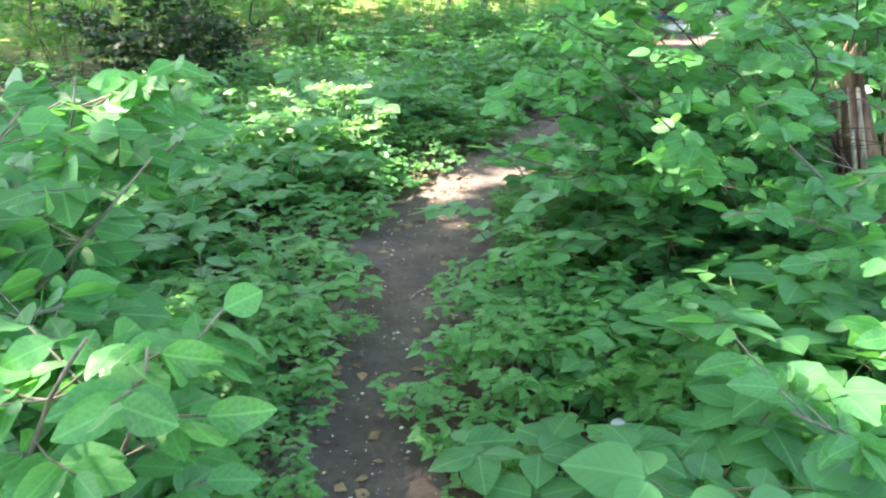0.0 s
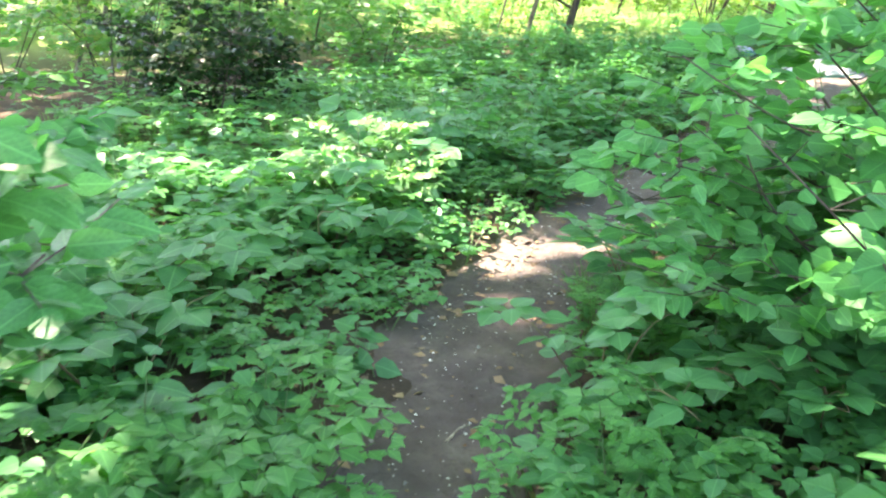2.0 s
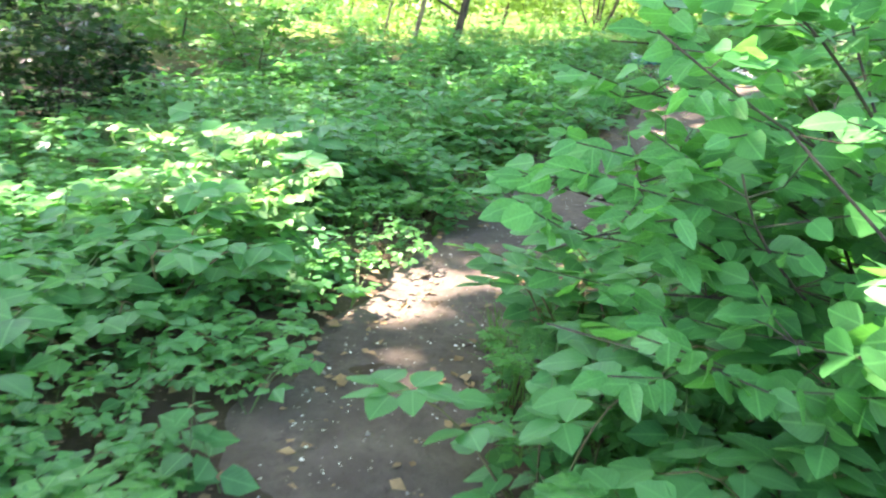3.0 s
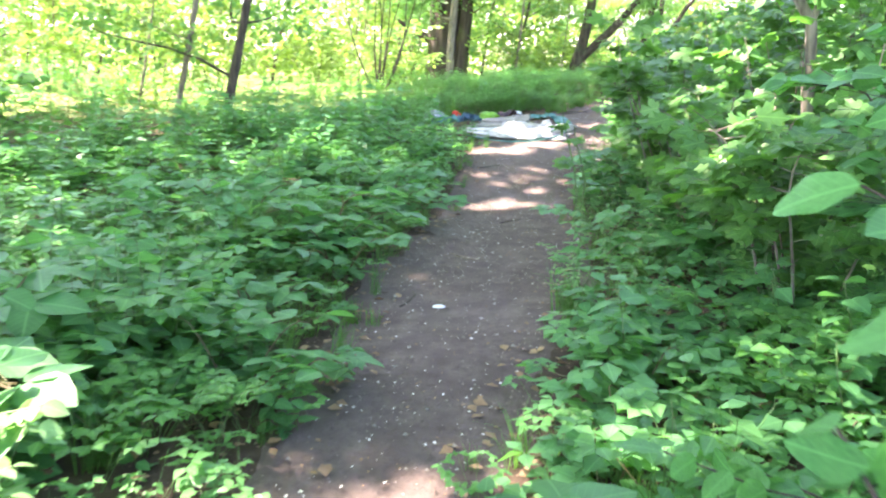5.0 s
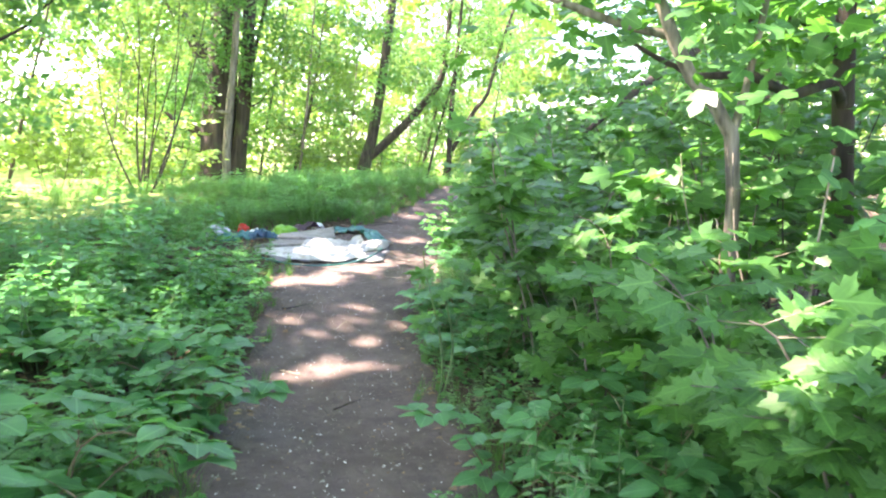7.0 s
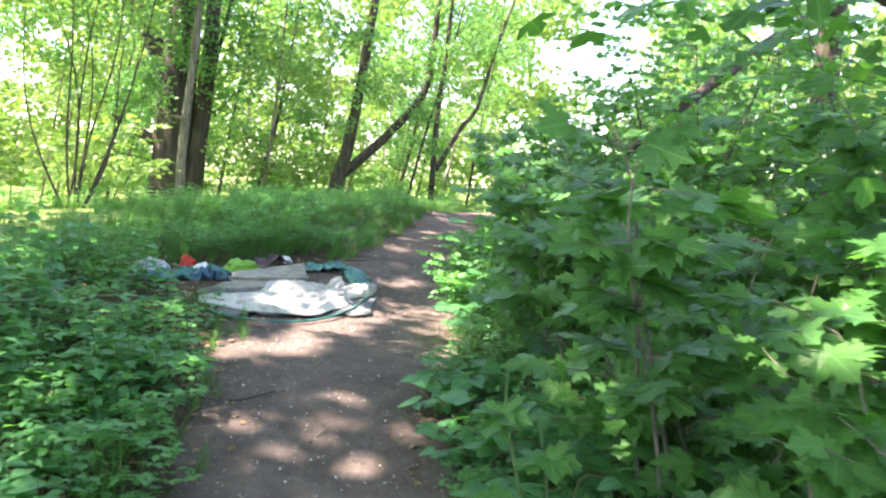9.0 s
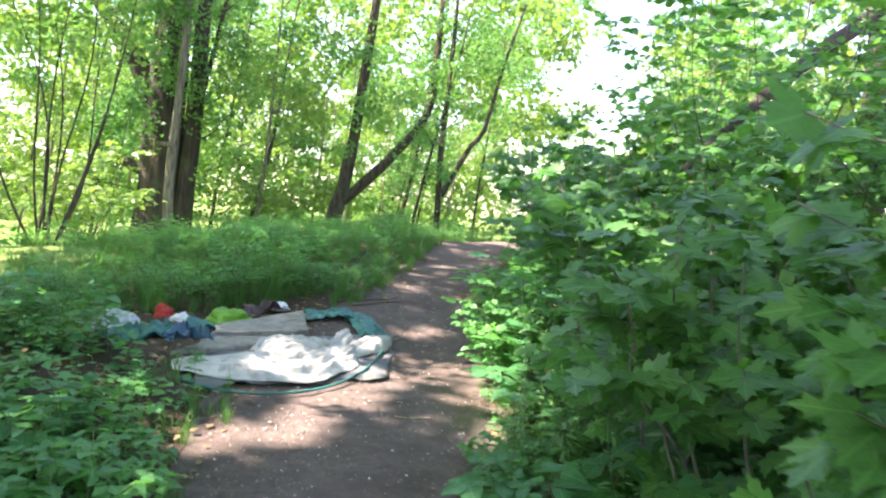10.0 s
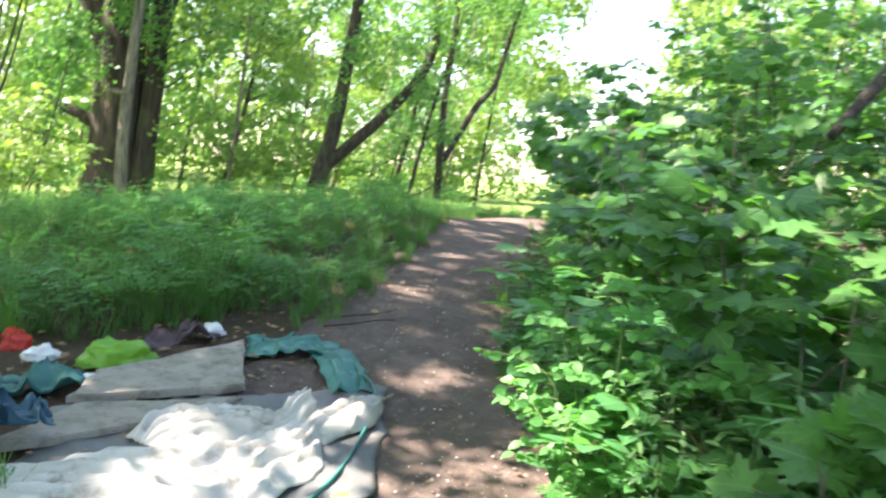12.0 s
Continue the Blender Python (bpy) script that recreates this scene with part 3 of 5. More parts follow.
def big_tree(name, lines, bark, label, crown=None):
    """lines: (part name, points, radii). crown: (centres, radii, count, size)."""
    root = new(name)
    for part_name, pts, rad in lines:
        pts = np.array(pts, float)
        if part_name == "trunk" and pts[0][2] > float(gz(*pts[0][:2])) - 0.1:
            pts = np.vstack([[pts[0][0], pts[0][1], float(gz(*pts[0][:2])) - 0.15], pts])
            rad = [rad[0] * 1.1] + list(rad)
        fine = smooth_line(pts, 0.25)
        u = np.linspace(0, 1, len(fine))
        rr = np.interp(u, np.linspace(0, 1, len(rad)), rad)
        V, F, _ = tube(fine, rr, 16, 0.05)
        put(part_name, mesh_of(part_name, V, F, bark), root)
    if crown:
        C, R, n, size = crown
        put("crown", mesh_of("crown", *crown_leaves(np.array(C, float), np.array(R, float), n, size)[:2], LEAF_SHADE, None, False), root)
    return tagged(root, label, "tree")


def ball(n, centre, reach):
    return np.array(centre) + rng.normal(size=(n, 3)) * reach


OAK = big_tree("tree", [
    ("trunk", [(8.12, 29.12, 0.11), (8.21, 29.15, 1.50), (8.30, 29.18, 2.90), (8.38, 29.21, 4.29), (8.49, 29.25, 6.11), (8.67, 29.27, 8.34)], [0.62, 0.5, 0.46, 0.44, 0.4, 0.3]),
    ("limb", [(8.21, 29.27, 3.17), (7.85, 29.63, 4.53), (7.40, 30.05, 5.46), (6.94, 30.46, 6.26), (6.42, 30.93, 7.33)], [0.3, 0.24, 0.2, 0.17, 0.12]),
    ("limb", [(8.59, 28.77, 0.29), (8.75, 28.77, 1.97), (8.90, 28.77, 3.64), (9.00, 28.81, 5.32), (9.13, 28.84, 7.27)], [0.26, 0.22, 0.2, 0.18, 0.13]),
    ("limb", [(7.95, 29.14, 2.04), (7.58, 29.44, 2.26), (7.28, 29.68, 2.42), (6.95, 29.95, 2.71)], [0.14, 0.12, 0.09, 0.04]),
], BARK_OAK, "large old oak with furrowed dark bark and forked trunk",
    (np.vstack([ball(40, (8.6, 29.0, 8.6), (2.6, 2.0, 1.4)), ball(20, (6.4, 28.0, 4.6), (0.9, 0.6, 0.8)), ball(8, (6.6, 28.2, 3.0), (0.6, 0.4, 0.3)), ball(4, (8.3, 28.2, 4.6), (0.4, 0.3, 0.5)), ball(14, (9.6, 28.0, 5.4), (0.9, 0.5, 1.0)), ball(10, (7.4, 27.6, 5.8), (0.7, 0.5, 0.6))]), rng.uniform(0.35, 0.7, 96), 9000, 0.115))

THIN = big_tree("tree", [
    ("trunk", [(7.89, 27.42, 0.30), (7.91, 27.50, 1.65), (7.98, 27.51, 2.68), (8.13, 27.52, 4.49), (8.24, 27.58, 6.55)], [0.12, 0.11, 0.1, 0.09, 0.06]),
    ("broken_branch", [(7.95, 27.41, 2.64), (7.79, 27.53, 2.66), (7.66, 27.63, 2.69)], [0.05, 0.045, 0.03]),
], BARK_GREY, "thin grey-barked tree with a broken branch stub beside the oak", (ball(12, (8.2, 27.6, 6.5), (0.8, 0.8, 0.8)), rng.uniform(0.3, 0.6, 12), 900, 0.12))

LEANER = big_tree("tree", [
    ("trunk", [(11.52, 26.57, 1.15), (11.73, 26.48, 2.07), (11.91, 26.42, 3.19), (12.08, 26.38, 4.60), (12.29, 26.34, 6.42), (12.42, 26.35, 8.09)], [0.19, 0.16, 0.14, 0.12, 0.1, 0.08]),
    ("limb", [(11.66, 26.50, 1.58), (12.25, 26.08, 2.28), (12.79, 25.72, 2.99), (13.27, 25.40, 3.79), (13.44, 25.34, 4.85), (13.55, 25.39, 6.80)], [0.13, 0.12, 0.11, 0.095, 0.08, 0.05]),
], BARK_DARK, "dark multi-stemmed tree with one long leaning limb", (np.vstack([ball(20, (12.4, 26.4, 8.1), (1.6, 1.2, 1.2)), ball(12, (13.4, 25.3, 4.8), (0.9, 0.7, 0.9)), ball(26, (11.9, 25.4, 4.6), (1.3, 0.6, 1.4))]), rng.uniform(0.3, 0.6, 58), 5200, 0.11))

STEMS = big_tree("tree", [
    ("trunk", [(12.91, 24.28, 1.72), (12.94, 24.32, 2.71), (13.01, 24.33, 3.64), (13.12, 24.33, 4.96), (13.24, 24.36, 6.69)], [0.075, 0.065, 0.06, 0.05, 0.03]),
    ("limb", [(12.95, 24.25, 1.85), (13.24, 24.07, 2.50), (13.49, 23.92, 3.04), (13.72, 23.77, 3.40), (14.01, 23.63, 4.71), (14.43, 23.41, 6.26)], [0.065, 0.06, 0.055, 0.05, 0.04, 0.025]),
], BARK_DARK, "twin-stemmed slender tree leaning over the path", (np.vstack([ball(16, (14.4, 23.4, 6.3), (1.0, 1.0, 0.9)), ball(10, (13.4, 23.8, 4.6), (0.6, 0.4, 0.8))]), rng.uniform(0.25, 0.5, 26), 2200, 0.10))

# small maple tree in the right-hand thicket, forked low, with a bare pale twig
MAPLE_TREE = big_tree("maple_tree", [
    ("trunk", [(4.75, 9.3, -0.1), (4.73, 9.3, 0.9), (4.66, 9.3, 1.72), (4.45, 9.45, 2.05), (4.3, 9.6, 2.5), (4.25, 9.8, 3.2)], [0.045, 0.042, 0.042, 0.04, 0.036, 0.025]),
    ("limb", [(4.66, 9.3, 1.72), (4.74, 9.28, 2.0), (4.85, 9.25, 2.6), (4.9, 9.2, 3.2)], [0.03, 0.022, 0.02, 0.014]),
    ("limb", [(4.38, 9.55, 2.3), (4.1, 9.9, 2.42), (3.7, 10.4, 2.72), (3.4, 10.8, 3.2)], [0.03, 0.028, 0.022, 0.012]),
], BARK_GREY, "small forked maple tree with smooth grey bark")

DARK_TREE = big_tree("tree", [
    ("trunk", [(13.4, 15.0, 0.3), (13.45, 15.0, 2.6), (13.5, 15.0, 5.0), (13.6, 15.1, 8.0)], [0.24, 0.2, 0.18, 0.12]),
    ("limb", [(13.5, 15.0, 4.7), (12.4, 14.85, 4.15), (11.3, 14.7, 3.65), (9.1, 14.3, 2.55), (8.2, 14.2, 2.0)], [0.12, 0.1, 0.085, 0.06, 0.03]),
    ("limb", [(13.5, 15.0, 4.9), (12.0, 13.6, 4.6), (10.6, 12.9, 4.4), (9.4, 12.7, 4.7)], [0.11, 0.1, 0.07, 0.03]),
], BARK_DARK, "dark-barked tree with a long low slanting limb")

SIDE_TREE = big_tree("tree", [
    ("trunk", [(6.0, 9.25, -0.1), (5.95, 9.3, 1.2), (5.9, 9.35, 2.2), (5.8, 9.4, 4.5)], [0.09, 0.075, 0.07, 0.05]),
    ("limb", [(5.92, 9.35, 1.95), (5.6, 9.25, 2.12), (5.25, 9.3, 2.0), (4.9, 9.4, 2.12), (4.6, 9.55, 2.08), (4.2, 9.8, 2.3)], [0.04, 0.036, 0.036, 0.03, 0.022, 0.01]),
    ("limb", [(5.9, 9.35, 2.25), (5.6, 9.5, 2.55), (5.2, 9.9, 2.5)], [0.035, 0.03, 0.012]),
], BARK_OAK, "dark mossy tree with crooked low branches in the thicket")



def lobed_crown(tree, points, n, size):
    """Layers of lobed leaves round the branches."""
    C = np.array(points, float)
    P = C[rng.integers(0, len(C), n)] + rng.normal(size=(n, 3)) * (0.42, 0.42, 0.22)
    P = P[eye_gap(P[:, 0], P[:, 1]) > 0.7]
    lv = spread(MAPLE_LOW, P, rng.normal(size=P.shape) * (1, 1, 0.35) - (0, 0, 0.2), UP + np.array([-0.4, -0.3, 0]) + rng.normal(0, 0.4, P.shape), size * rng.uniform(0.7, 1.2, len(P)))
    tagged(put("crown", mesh_of("crown", *lv[:2], LEAF_MAPLE, lv[2]), tree), kind="stuff")


lobed_crown(MAPLE_TREE, [(4.4, 9.5, 2.2), (4.3, 9.7, 2.9), (4.9, 9.2, 2.7), (4.0, 10.0, 2.6), (3.6, 10.5, 3.0), (4.9, 9.1, 3.2), (5.2, 8.6, 2.6)], 420, 0.14)
lobed_crown(SIDE_TREE, [(5.4, 9.3, 2.3), (5.0, 9.4, 2.4), (5.3, 9.9, 2.7), (6.0, 9.3, 3.0), (6.3, 8.6, 2.6), (5.7, 8.4, 2.2), (6.6, 10.2, 3.0), (5.9, 9.4, 3.6), (5.6, 9.0, 1.7), (5.4, 8.7, 1.4)], 700, 0.15)


def coppice(x, y):
    """A fan of thin bare stems from one stool at the edge of the clearing."""
    root = new("coppiced_hazel")
    z = float(gz(x, y))
    C = []
    for k in range(9):
        a = rng.uniform(0, 6.28)
        h = rng.uniform(2.2, 4.0)
        line = bent((x + 0.12 * math.cos(a), y + 0.12 * math.sin(a), z - 0.05), (x + h * 0.28 * math.cos(a) + 0.2, y + h * 0.28 * math.sin(a), z + h), 9, 0.03)
        put("stem", mesh_of("stem", *tube(line, np.linspace(0.02, 0.006, 9), 6, 0.06)[:2], BARK_DARK), root)
        C += [line[7], line[8]]
    put("crown", mesh_of("crown", *crown_leaves(np.array(C), np.full(len(C), 0.5), 1100, 0.1)[:2], LEAF_TREE, None, False), root)
    tagged(root, "coppiced hazel with a fan of thin dark stems", "shrub")


coppice(4.3, 21.6)

# unseen tall trees added to shade the path; gaps cut for chosen sun spots
GAPS = [(0.14, 5.0, 0.0, 0.2, 0.06), (-0.07, 4.6, 0.0, 0.14, 0.06), (0.51, 6.11, 0.0, 0.16, 0.04), (0.5, 6.4, 0.0, 0.2, 0.05), (3.1, 11.26, 0.02, 0.28, 0.04), (3.41, 12.06, 0.1, 0.26, 0.05), (3.53, 11.7, 0.06, 0.1, 0.03),
        (3.95, 13.5, 0.27, 0.5, 0.2), (4.67, 13.83, 0.31, 0.36, 0.15), (5.4, 14.2, 0.36, 0.5, 0.2), (5.6, 14.45, 0.39, 0.2, 0.06), (6.22, 15.2, 0.49, 0.2, 0.04), (7.1, 16.86, 0.69, 0.18, 0.04), (4.35, 14.5, 0.5, 0.42, 0.05), (11.0, 20.3, 1.0, 1.0, 0.7),
        (-0.85, 6.0, 0.55, 0.5, 0.36), (-1.9, 5.9, 0.4, 0.4, 0.2), (-0.3, 5.6, 0.2, 0.3, 0.15), (-0.36, 1.05, 1.05, -0.05, -0.05), (-0.85, 2.15, 1.2, 0.3, 0.25), (1.25, 2.05, 0.5, 0.3, 0.26), (0.7, 1.45, 0.75, 0.1, 0.1),
        (2.3, 4.3, 0.9, 0.15, 0.15), (1.9, 3.1, 1.0, 0.1, 0.1), (0.7, 3.4, 1.12, 0.08, 0.08), (0.9, 3.7, 1.3, 0.12, 0.1), (0.95, 4.1, 1.35, 0.25, 0.18), (-1.5, 3.0, 1.0, 0.3, 0.2),
        (2.75, 7.55, 1.05, 0.3, 0.25), (2.35, 7.2, 0.7, 0.1, 0.08), (2.95, 9.98, 0.98, 0.04, 0.03), (4.2, 9.3, 1.2, 0.5, 0.4), (5.4, 8.6, 1.5, 0.5, 0.4),
        (5.6, 13.6, 0.9, 0.42, 0.38), (5.15, 13.05, 0.6, 0.4, 0.3), (6.5, 13.4, 1.6, 0.35, 0.2), (7.2, 14.7, 1.8, 0.4, 0.25), (6.6, 14.4, 1.4, 0.5, 0.4), (7.6, 15.9, 1.6, 0.2, 0.15), (9.2, 17.5, 1.8, 0.4, 0.3), (2.9, 15.4, 0.8, 0.5, 0.3), (1.2, 12.5, 0.5, 0.4, 0.2)]
# flecks of sun on the thicket and on the plants across from it
GAPS += [(x, 6.8 + (x - 2.2) * 1.25 + dy, z, r, r * 0.7) for x, dy, z, r in zip(rng.uniform(3.9, 9.5, 90), rng.uniform(-2.4, 1.2, 90), rng.uniform(0.7, 1.9, 90), rng.uniform(-0.06, 0.07, 90))]
GAPS += [(x, y, 0.35, r, r * 0.6) for x, y, r in zip(rng.uniform(-2.5, 1.6, 40), rng.uniform(7.5, 13.0, 40), rng.uniform(-0.02, 0.08, 40))]


def unseen_shade_trees():
    n = 66000
    gx, gy, h = rng.uniform(-9, 15, n), rng.uniform(-5, 34, n), rng.uniform(12.0, 17.0, n)
    # extra leaves packed over stretches that should lie in shade
    gx[:3500], gy[:3500] = rng.uniform(-0.3, 3.9, 3500), rng.uniform(6.6, 10.9, 3500)
    gx[3500:6000], gy[3500:6000] = rng.uniform(-1.2, 1.6, 2500), rng.uniform(1.2, 5.6, 2500)
    gx[6500:8000], gy[6500:8000] = rng.uniform(4.5, 7.5, 1500), rng.uniform(9.5, 13.0, 1500)
    gx[8000:9200], gy[8000:9200] = rng.uniform(2.4, 7.4, 1200), rng.uniform(11.0, 17.5, 1200)
    s = np.array(TO_SUN)
    P = np.stack([gx, gy, np.zeros(n)], 1) + s * (h / s[2])[:, None]
    # leaves end towards the open meadow; those shading a chosen sun spot are dropped
    edge = np.where(gx > 0, 16.0 + 0.95 * gx, np.where(gx > -2.2, 15.4, 18.0)) + rng.normal(0, 0.4, n)
    loose = np.sin(1.1 * gx + 0.4 * gy) * np.sin(1.3 * gy - 0.5 * gx) > -0.15
    keep = (gy < edge) | ((gy < edge + 8) & (gx > 1) & loose & (rng.uniform(size=n) < 0.42))
    for x, y, z, rx, ry in GAPS:
        q = P - s * ((P[:, 2] - z) / s[2])[:, None]
        keep &= ((q[:, 0] - x) / (rx + 0.17)) ** 2 + ((q[:, 1] - y) / (ry + 0.15)) ** 2 > 1
    thin = np.sin(1.9 * gx + 0.7 * gy) * np.sin(2.3 * gy - 0.8 * gx) + 0.6 * np.sin(5.1 * gx + 3) * np.sin(4.4 * gy)
    keep &= (thin > -1.5) & (rng.uniform(size=n) < 0.95)
    P = P[keep]
    D = rng.normal(size=P.shape) * (1, 1, 0.4)
    N = UP + rng.normal(0, 0.4, P.shape)
    trunks = np.array([(-11.0, 4.0), (-12.5, 12.0), (-6.0, -3.0), (7.5, 0.5)])
    near = np.array([np.hypot(*(P[:, :2] - t).T) for t in trunks]).argmin(0)
    for i, (x, y) in enumerate(trunks):
        mine = near == i
        z = float(gz(x, y))
        c = P[mine].mean(0)
        lines = [("trunk", [(x, y, z - 0.1), (x + 0.1, y, z + 3), (x + 0.1, y + 0.1, z + 8), (x + 0.2, y, z + 16)], [0.4, 0.32, 0.26, 0.1])]
        for k in range(4):
            e = c + rng.normal(0, 1, 3) * (3.5, 3.5, 0.6)
            b = np.array([x + 0.1, y, z + 9.0 + k * 1.2])
            lines.append(("limb", [b, b * 0.6 + e * 0.4 + (0, 0, 0.5), e], [0.14, 0.09, 0.03]))
        tree = big_tree("tree", lines, BARK_OAK, "unseen tall broad tree added to roof the path with shade")
        put("crown", mesh_of("crown", *spread(PLAIN, P[mine], D[mine], N[mine], rng.uniform(0.26, 0.46, mine.sum()))[:2], LEAF_TREE, None, False), tree)


unseen_shade_trees()


SCRAP = (np.array([(0, 0, 0), (0.34, 0.45, 0.06), (0, 1, 0), (-0.34, 0.5, 0.06)]), np.array([(0, 1, 2), (0, 2, 3)]), np.zeros((4, 2)))


def far_woods():
    """Leafy mass beyond the slim trees, one uncounted wood of boughs."""
    m, n = 2600, 170000
    a, d = rng.uniform(-1.1, 2.1, m), rng.uniform(36, 62, m)
    top = 14 + 3 * np.sin(a * 9) + 2 * np.sin(a * 23 + 1)
    z = rng.uniform(0, 1, m) ** 0.9 * top + 0.4
    r = rng.uniform(0.6, 1.5, m)
    hole = np.sin(a * 31 + z * 0.9) * np.sin(z * 1.7 + a * 12) > 0.72
    # hole fitted to the camera's view, for sky where the path leaves the wood
    hole |= (np.abs(a - 1.2 - 0.02 * np.sin(z)) < 0.058) & (z > 4.5)
    C = np.stack([3 + np.sin(a * 0.75 - 0.1) * d, 8 + np.cos(a * 0.75 - 0.1) * d, z], 1)[~hole]
    r = r[~hole]
    k = rng.integers(0, len(C), n)
    P = C[k] + rng.normal(size=(n, 3)) * (r[k] * 0.62)[:, None] * (1, 1, 0.6)
    P = P[P[:, 2] > 0.2]
    D, N = rng.normal(size=P.shape), rng.normal(size=P.shape) + UP * 0.6
    put("far_woods", mesh_of("far_woods", *spread(SCRAP, P, D, N, rng.uniform(0.2, 0.5, len(P)))[:2], LEAF_TREE, None, False), None,
        "sunlit far woodland foliage beyond the slim trees", "woods", "", "stuff")


far_woods()


# ---------------------------------------------------------------- undergrowth
def scatter(n, box, low, high, sides=(-1, 1), clear=0.28):
    """Places off the path between two distances from its edge."""
    out = []
    while len(out) < n:
        x, y = rng.uniform(box[0], box[2], 600), rng.uniform(box[1], box[3], 600)
        gap, side = trail_gap(x, y)
        gap = gap + 0.07 * np.sin(3.7 * x + 5.3 * y) * np.sin(6.1 * y - 2.9 * x + 1) + rng.normal(0, 0.03, 600)
        ok = (gap > low) & (gap < high) & np.isin(side, sides) & (eye_gap(x, y) > clear)
        ok &= np.hypot(x - 0.6, y - 2.22) > 0.17
        ok &= ~((x > np.where(y < 14.7, 3.95, 3.5)) & (x < 5.75) & (y > 13.95) & (y < np.where(x > 3.95, 16.42, 16.2)))
        out += [(a, b, c, e) for a, b, c, e in zip(x[ok], y[ok], gap[ok], side[ok])]
    return out[:n]


def swell(x, y):
    """Plants stand taller in some patches than in others."""
    s = 1.04 + 0.24 * math.sin(1.9 * x + 0.8 * y) * math.sin(2.1 * y - 1.1 * x + 0.7) + 0.12 * math.sin(5.3 * x - 2.0 * y)
    return min(s, 0.85) if y < 2.4 else s


def build_herbs():
    kinds = {
        "nettle": ([nettle_plant(h, TOOTHED, s) for h, s in ((0.42, 0.105), (0.34, 0.095), (0.48, 0.115), (0.26, 0.085))], LEAF_NETTLE, STEM_GREEN, "green stinging nettle with toothed leaves beside the path"),
        "bramble": ([bramble_plant(h, OVATE, s) for h, s in ((0.32, 0.105), (0.28, 0.095), (0.36, 0.115), (0.24, 0.085))], LEAF_BRAMBLE, STEM_RED, "arching bramble with three-part green leaves"),
        "ground_elder": ([elder_plant(h, OVATE_B, s) for h, s in ((0.26, 0.075), (0.32, 0.085), (0.22, 0.065), (0.28, 0.075))], LEAF_ELDER, STEM_GREEN, "low ground elder with light green leaflets"),
        "cow_parsley": ([feather_plant(h, s) for h, s in ((0.4, 0.06), (0.34, 0.055), (0.46, 0.065))], LEAF_ELDER, STEM_GREEN, "feathery green cow parsley with finely cut fronds"),
    }
    kinds["hedge_nettle"] = ([nettle_plant(h, LANCE if k % 2 else OVATE_B, s) for k, (h, s) in enumerate(((0.75, 0.07), (0.9, 0.09), (0.6, 0.06), (0.8, 0.08)))], LEAF_PALE, STEM_GREEN, "tall pale green herb at the foot of the thicket")
    zones = {
        "hedge_nettle": [(95, (3.6, 11.2, 6.8, 15.2), 0.13, 0.8, (1,)), (30, (1.6, 7.6, 4.2, 11.2), 0.08, 0.6, (1,))],
        "nettle": [(95, (-3.2, 0.3, 3.2, 7.5), 0.05, 2.6, (-1, 1)), (95, (-2, 6, 6.5, 13.5), 0.15, 2.4, (-1, 1)), (70, (2, 12, 9, 19), 0.1, 2.0, (1,)), (40, (0.5, 11.5, 3.7, 15.5), 0.2, 2.6, (-1,))],
        "bramble": [(130, (-2.6, 0.2, 2.8, 5.5), 0.16, 2.2, (-1, 1)), (70, (-2, 5, 5, 12), 0.05, 1.6, (-1, 1)), (60, (3, 11, 8, 17), 0.1, 1.6, (1,))],
        "ground_elder": [(120, (-2.5, 0.4, 2.5, 6.5), 0.1, 1.5, (-1, 1)), (110, (-1.5, 6, 5, 13.5), 0.1, 1.8, (-1, 1)), (35, (3, 12, 8, 18), 0.1, 1.2, (1,)), (50, (1.0, 11.5, 3.7, 15.5), 0.1, 2.2, (-1,))],
        "cow_parsley": [(40, (-2, 5, 5, 13), 0.05, 2.5, (-1, 1)), (30, (3, 12, 10, 19), 0.1, 2.5, (1,)), (16, (3, 15.9, 10, 19), 0.3, 2.0, (-1,)), (25, (-2.5, 1, 2.5, 5), 0.2, 2.0, (-1, 1))],
    }
    for name, (variants, leaf, stem, label) in kinds.items():
        masters = []
        for st, lf in variants:
            root = put(name, mesh_of("stem", st[0], st[1], stem))
            put("leaves", mesh_of("leaves", *lf[:2], leaf, lf[2]), root)
            masters.append(tagged(root, label, "plant", name.replace("_", " ") + " plants by the path"))
        i = 0
        for count, box, low, high, sides in zones[name]:
            for x, y, gap, side in scatter(count, box, low, high, sides):
                s = rng.uniform(0.75, 1.15) * min(1.0, 0.62 + gap * 0.5) * swell(x, y)
                m = pose(x, y, float(gz(x, y)) + 0.02, rng.normal(0, 5), rng.normal(0, 5), rng.uniform(0, 360)) @ Matrix.Diagonal((s, s, s, 1))
                if i < len(masters):
                    masters[i].matrix_basis = m
                else:
                    copy_thing(masters[i % len(masters)], m)
                i += 1
    return kinds


build_herbs()


